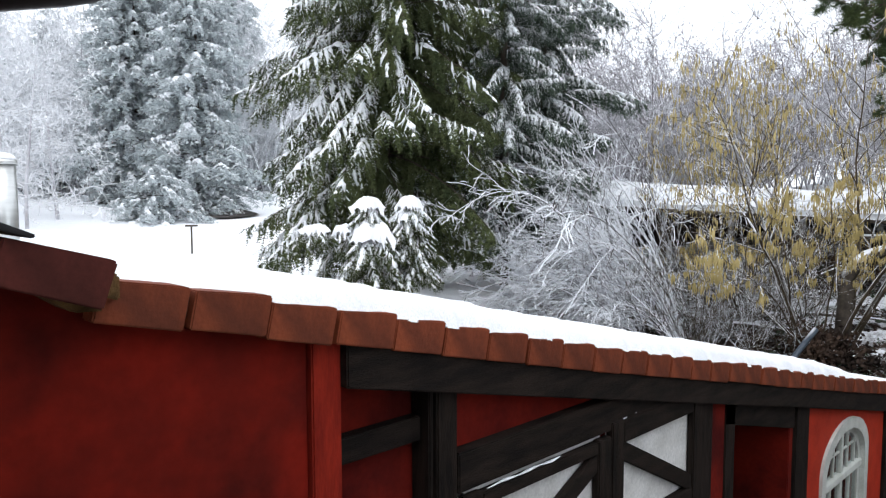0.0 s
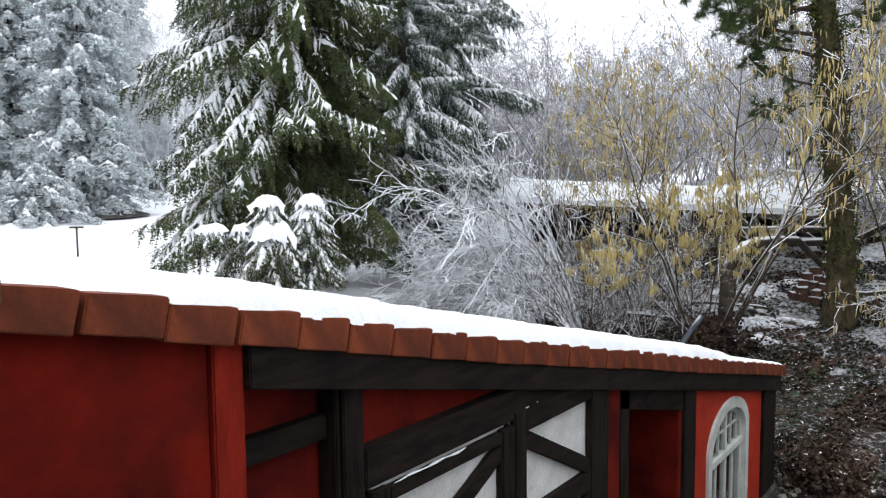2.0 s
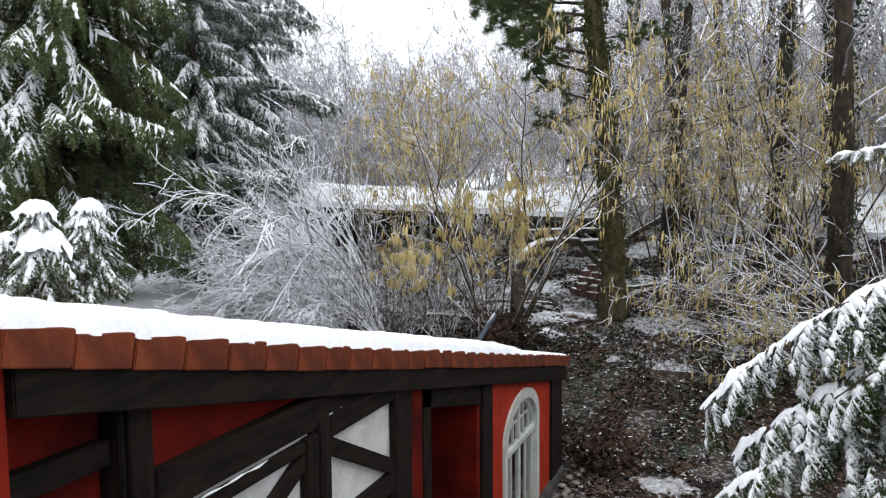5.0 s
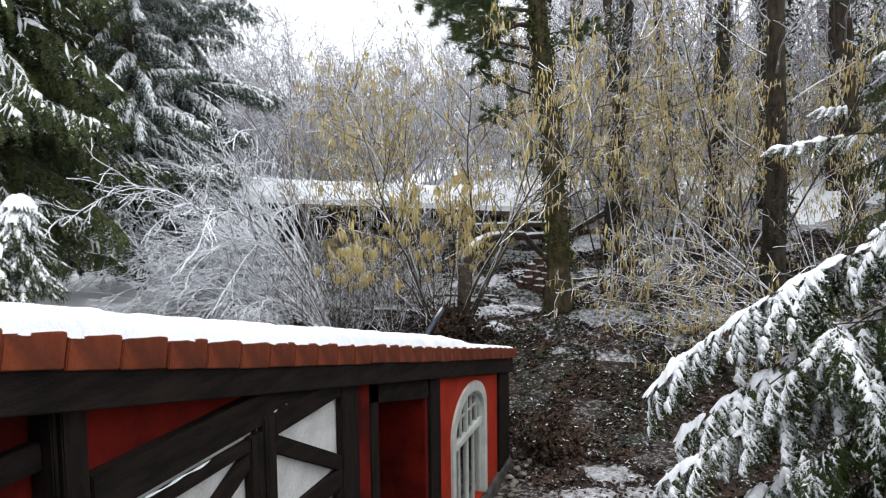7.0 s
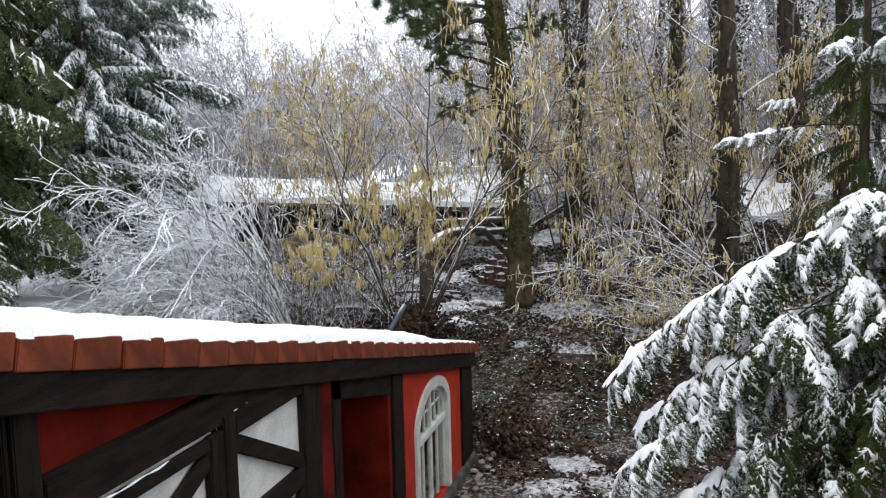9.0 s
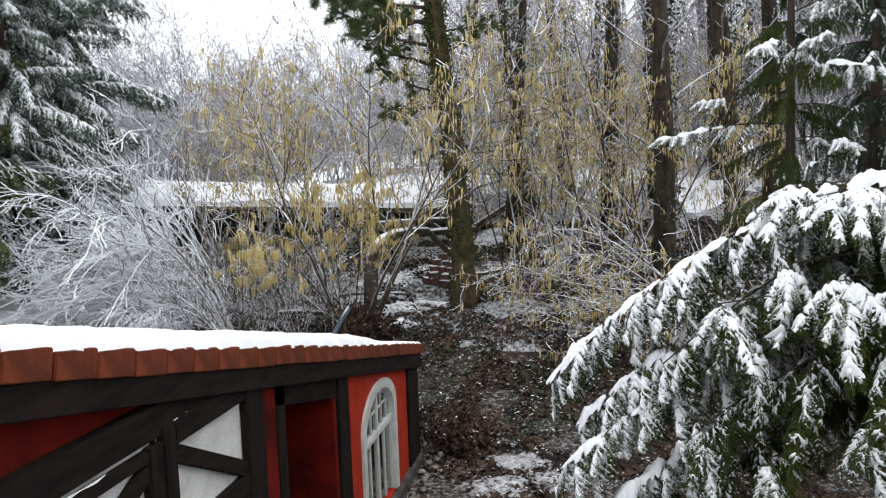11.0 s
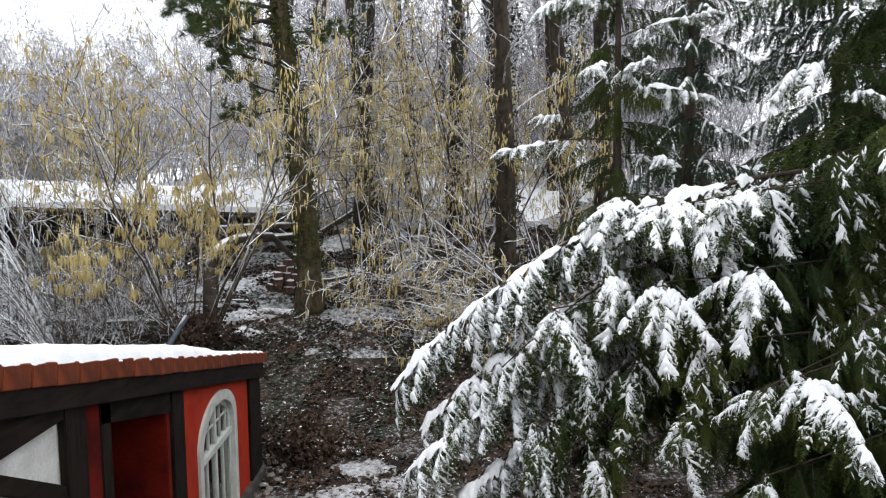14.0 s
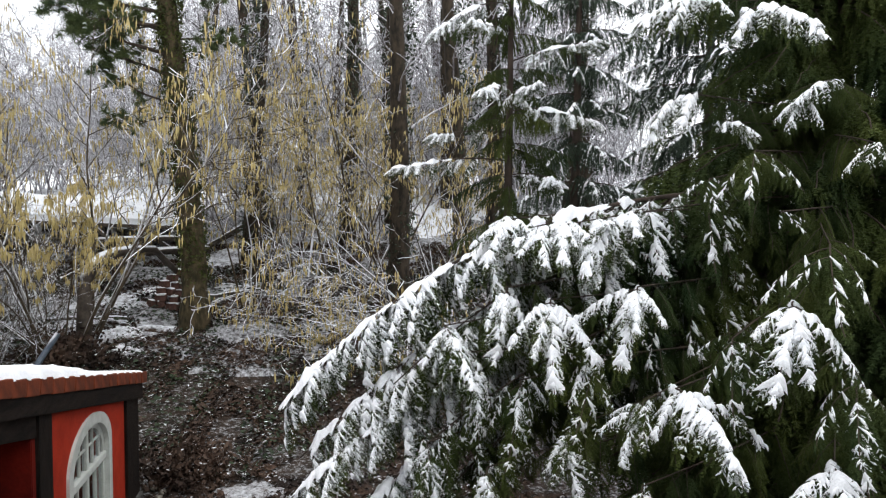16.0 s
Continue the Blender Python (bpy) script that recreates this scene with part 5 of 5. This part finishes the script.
# boards and rails leaning on the shed
rl = random.Random(3)
for i in range(9):
    t = rl.uniform(0.62, 0.99)
    p = SL + (SR - SL) * t - back * rl.uniform(0.0, 0.7)
    g = Geo()
    gz = ground_z(p.x, p.y)
    dx = rl.uniform(1.0, 2.0) * rl.choice((-1, 1))
    a = p + Vector((0, 0, gz + 0.03 - p.z))
    b = a + along * dx + Vector((0, 0, rl.uniform(0.6, 1.4)))
    g.tube([a, (a + b) / 2, b], [rl.uniform(0.04, 0.07)] * 3, 6)
    tagged(new("wooden_pole", g.mesh("wooden_pole", [LOG])), "weathered wooden pole leaning beside the shed with snow", "pole", "poles by the shed")
# rough stacked bricks with snow on them
for i in range(22):
    row, col = i // 4, i % 4
    lx, ly = -4.25 + 0.24 * col + 0.13 * row + rl.uniform(-0.09, 0.09), 19.75 + 0.10 * row + rl.uniform(-0.08, 0.08)
    z = ground_z(lx, 19.75) + 0.17 * row
    br = thing("stacked_brick", "old red-brown brick in a rough stack capped with snow", "brick", "brick stack")
    hw, hd = rl.uniform(0.09, 0.12), rl.uniform(0.10, 0.14)
    part("block", block(-hw, hw, -hd, hd, -0.02, 0.15, 0.015), OLD_BRICK, br)
    cap = block(-hw + 0.01, hw - 0.005, -hd + 0.005, hd - 0.01, 0.145, 0.145 + rl.uniform(0.02, 0.05), 0.018)
    part("snow_cap", cap, SNOW, br)
    br.location = (lx, ly, z)
    br.rotation_euler = (rl.uniform(-0.12, 0.12), rl.uniform(-0.12, 0.12), rl.uniform(-0.9, 0.9))
# dark timbers lying under the end of the roof
for i, (z, y0, r) in enumerate(((3.45, 22.3, 0.10), (3.05, 22.5, 0.13), (3.1, 21.6, 0.07))):
    g = Geo()
    a, b = Vector((-6.2 + 0.4 * i, y0 - 0.6, z - 0.05)), Vector((-3.3 + 0.1 * i, y0 + 0.5, z + 0.05 * (i % 3)))
    g.tube([a, a.lerp(b, 0.5) + Vector((0, 0, 0.03)), b], [r, r * 0.95, r * 0.85], 9)
    tagged(new("timber_beam", g.mesh("timber_beam", [LOG], True)), "long dark timber stacked under the shed roof, snow on top", "timber", "timber stack")
# bent trunk, drain pipe, lying trunks
g = Geo()
g.tube([(-5.03, 16.91, ground_z(-5.03, 16.91) - 0.1), (-4.98, 17.01, 2.59), (-4.97, 17.06, 2.83), (-4.89, 17.19, 3.06), (-4.76, 17.49, 3.26), (-4.59, 17.95, 3.35), (-4.31, 18.63, 3.38), (-4.03, 19.31, 3.35), (-3.33, 20.91, ground_z(-3.33, 20.91) - 0.05)], [0.16, 0.15, 0.145, 0.14, 0.13, 0.12, 0.10, 0.085, 0.07], 12)
tagged(new("bent_trunk", g.mesh("bent_trunk", [LOG], True)), "bent grey trunk arching to the ground, snow on top", "trunk")
g = Geo()
g.tube([(-5.62, 15.1, ground_z(-5.62, 15.1) - 0.1), (-5.46, 15.57, 1.30), (-5.25, 16.07, 1.79)], [0.06] * 3, 12)
tagged(new("drain_pipe", g.mesh("drain_pipe", [PIPE], True)), "straight grey-blue plastic pipe sticking out of the bank", "pipe")
for x0, y0, x1, y1, r in ((-7.8, 17.9, -5.9, 18.2, 0.09), (-6.4, 18.9, -4.6, 19.1, 0.08), (-3.4, 20.2, -1.6, 20.6, 0.07)):
    g = Geo()
    n = 7
    g.tube([(x0 + (x1 - x0) * i / n, y0 + (y1 - y0) * i / n, ground_z(x0 + (x1 - x0) * i / n, y0 + (y1 - y0) * i / n) + r * 0.7) for i in range(n + 1)], [r * (1 - 0.4 * i / n) for i in range(n + 1)], 7)
    tagged(new("fallen_branch", g.mesh("fallen_branch", [LOG])), "fallen branch lying on the bank under snow", "branch", "fallen branches")
# dark root clump below the hazel
rc = np.random.RandomState(7)
cl = [(-5.2 + rc.normal(0, 0.4), 16.9 + rc.normal(0, 0.25), ground_z(-5.2, 16.9) + abs(rc.normal(0, 0.3))) for _ in range(60)]
tagged(new("root_clump", leaf_cloud("root_clump", cl, rc, 0.06, LEAF_BROWN, 40, (0.12, 0.12, 0.12))), "dark clump of dead leaves round the hazel root", "dead leaves", kind="stuff")

cl = [(-2.05 + rc.normal(0, 0.36), 12.2 + rc.normal(0, 0.35), 0.05 + abs(rc.normal(0, 0.28))) for _ in range(80)]
tagged(new("bramble_clump", leaf_cloud("bramble_clump", cl, rc, 0.045, LEAF_BROWN, 45, (0.14, 0.14, 0.1))), "dark tangle of dead brambles beside the building", "brambles", kind="stuff")

# ---- leaf litter on the bank ----
def litter(name, seed, count, size, material, xr, yr, label, lift=0.02):
    rnd = np.random.RandomState(seed)
    v, f = [], []
    for i in range(count):
        x, y = rnd.uniform(*xr), rnd.uniform(*yr)
        if x < -2.55 and y < 11.4:
            continue
        if noise.noise(Vector((x * 0.9, y * 0.9, seed))) < -0.12 or (y < 14 and noise.noise(Vector((x * 0.6, y * 0.6, 5.0))) > 0.3):
            continue
        z = ground_z(x, y) + rnd.uniform(0.005, lift)
        a, s = rnd.uniform(0, 6.28), size * rnd.uniform(0.6, 1.3)
        c, q = math.cos(a) * s, math.sin(a) * s
        t1, t2 = rnd.normal(0, 0.35) * s, rnd.normal(0, 0.35) * s
        b = len(v)
        v += [(x - c, y - q, z + t1), (x + q * 0.55, y - c * 0.55, z + 0.25 * s + t2), (x + c, y + q, z - t1 * 0.5), (x - q * 0.55, y + c * 0.55, z + 0.25 * s - t2)]
        f += [(b, b + 1, b + 2), (b, b + 2, b + 3)]
    me = bpy.data.meshes.new(name)
    me.from_pydata(v, [], f)
    me.materials.append(material)
    tagged(new(name, me), label, "leaves", kind="stuff")


litter("fallen_leaves", 1, 85000, 0.052, LEAF_BROWN, (-9, 6), (10, 24), "wet brown fallen leaves flecked with snow", 0.05)
litter("ground_ivy", 2, 15000, 0.05, LEAF_GREEN, (-10, 5), (12, 22), "low dark ivy on the bank flecked with snow", 0.16)

# stones along the wall foot
rs = random.Random(8)
for i in range(14):
    bm = bmesh.new()
    bmesh.ops.create_icosphere(bm, subdivisions=2, radius=1.0)
    wobble(bm, 0.35, 1.1, i * 3.7)
    bmesh.ops.scale(bm, vec=(rs.uniform(0.05, 0.08), rs.uniform(0.05, 0.09), rs.uniform(0.03, 0.05)), verts=bm.verts)
    st = new("edging_stone", bm_mesh("edging_stone", bm, STONE, True))
    st.location = (-2.42 + rs.uniform(-0.08, 0.12), 9.6 + 0.17 * i, ground_z(-2.4, 9.6 + 0.17 * i) + 0.04)
    tagged(st, "pale rough edging stone at the wall foot", "stone", "edging stones")

# ---- meadow things ----
stake = thing("marker_stake", "thin wooden T-shaped stake standing in the snow", "stake")
sx, sy = -27.1, 12.86
part("post", block(-0.035, 0.035, -0.035, 0.035, -0.3, 1.12), LOG, stake)
part("crossbar", block(-0.03, 0.03, -0.24, 0.24, 1.06, 1.13), LOG, stake)
stake.location = (sx, sy, ground_z(sx, sy))
stake.rotation_euler = (0, 0, radians(-25))
for cx, cy, ra, rb in ((-44.0, 21.6, 3.2, 3.4), (-50.0, 19.6, 2.6, 2.0)):
    g = Geo()
    n = 40
    pts = [(cx, cy, ground_z(cx, cy) + 0.16)]
    for i in range(n):
        a = 6.283 * i / n
        k = 1 + 0.14 * noise.noise(Vector((math.cos(a) * 2, math.sin(a) * 2, cx)))
        x, y = cx + ra * k * math.cos(a), cy + rb * k * math.sin(a)
        pts.append((x, y, ground_z(x, y) + 0.12))
    g.add(pts, [(0, i + 1, (i + 1) % n + 1) for i in range(n)])
    tagged(new("bare_ground", g.mesh("bare_ground", [EARTH])), "bare dark ground sheltered under a conifer", "ground", kind="stuff")

# flue on the upper roof
flue = thing("chimney_flue", "round steel chimney flue with a snow cap", "flue")
g = Geo()
g.tube([(0, 0, -0.6), (0, 0, 0.36)], [0.078] * 2, 24)
part("pipe", g.mesh("pipe", [STEEL], True), STEEL, flue)
g = Geo()
g.tube([(0, 0, 0.33), (0, 0, 0.36)], [0.084] * 2, 24)
part("collar", g.mesh("collar", [STEEL], True), STEEL, flue)
g = Geo()
g.tube([(0, 0, 0.36), (0, 0, 0.385), (0, 0, 0.41)], [0.082, 0.075, 0.03], 20)
part("snow_cap", g.mesh("snow_cap", [SNOW], True), SNOW, flue)
flue.location = (-5.83, 1.40, 4.53)

# house across the meadow
yh = thing("yellow_house", "apricot rendered house with a white snow-covered verge", "house")
HX = -24.6
ridge_y = 0.0
part("wall", prism([(-5.0, 1.5), (5.15, 1.5), (5.15, 5.35), (0.0, 8.3), (-5.0, 5.35)], HX, HX - 9, 0.01), YELLOW_WALL, yh)
part("roof", prism([(0.0, 8.36), (5.75, 5.13), (5.75, 5.33), (0.0, 8.58), (-5.75, 5.33), (-5.75, 5.13)], HX + 0.45, HX - 9.4, 0.01), WHITE_BOARD, yh, "white verge board")
part("roof_snow", prism([(0.0, 8.585), (5.78, 5.335), (5.78, 5.45), (0.0, 8.78), (-5.78, 5.45), (-5.78, 5.335)], HX + 0.47, HX - 9.4, 0.03), SNOW, yh, "snow on the roof")

# patches of lying snow on the bank
PATCHY = snowed(mat("patchy_snow_on_leaves", (0.022, 0.015, 0.010), (0.075, 0.050, 0.034), 5.0, 0.9, 0.8, 30.0, world_space=True, spec=0.15), 0.68, 1.02, 6.0, 0.7, detail=9.0, rough=0.75)
THIN_SNOW = snowed(mat("thinly_snowed_earth", (0.022, 0.015, 0.010), (0.075, 0.050, 0.034), 5.0, 0.9, 0.8, 30.0, world_space=True, spec=0.15), 0.82, 1.25, 9.0, 0.6, detail=9.0, rough=0.75)
for x, y, a, b in ((-5.9, 18.6, 0.9, 0.5), (-4.7, 18.2, 0.7, 0.45), (-6.6, 19.6, 1.1, 0.5), (-3.9, 20.4, 0.9, 0.5), (-4.3, 17.4, 0.5, 0.3), (-2.0, 20.9, 0.8, 0.4), (-7.4, 18.2, 0.6, 0.35), (-6.5, 19.2, 1.0, 0.35), (-7.3, 20.1, 1.2, 0.5), (-5.2, 20.0, 0.9, 0.6), (-6.9, 18.8, 0.7, 0.25), (-2.7, 22.8, 1.1, 0.8), (-4.3, 23.2, 0.7, 0.6), (-5.0, 18.9, 0.8, 0.2), (-0.6, 21.6, 0.7, 0.3), (-3.9, 18.6, 0.6, 0.2), (-0.95, 11.5, 0.55, 0.5), (-1.2, 10.6, 0.6, 0.45), (-0.4, 10.9, 0.5, 0.4), (-1.5, 12.3, 0.4, 0.25), (0.3, 11.9, 0.6, 0.2)):
    g = Geo()
    rings, n = (0.0, 0.35, 0.65, 0.85, 1.0), 36
    pts = []
    for ri in rings:
        for i in range(n):
            t = 6.283 * i / n
            k = ri * (1 + 0.45 * noise.noise(Vector((math.cos(t) * 1.6 + x, math.sin(t) * 1.6 + y, 2.0))) + 0.4 * noise.noise(Vector((math.cos(t) * 6 + x, math.sin(t) * 6, y))))
            px, py = x + a * k * math.cos(t), y + b * k * math.sin(t)
            pts.append((px, py, ground_z(px, py) + 0.075 * (1 - ri ** 3) - 0.01 + 0.02 * noise.noise(Vector((px * 6, py * 6, 0)))))
    g.add(pts, [(r * n + i, r * n + (i + 1) % n, (r + 1) * n + (i + 1) % n, (r + 1) * n + i) for r in range(len(rings) - 1) for i in range(n)])
    tagged(new("snow_patch", g.mesh("snow_patch", [PATCHY if y > 14 else THIN_SNOW], True)), "patch of snow lying on the leafy bank", "snow", "snow patches", kind="stuff")
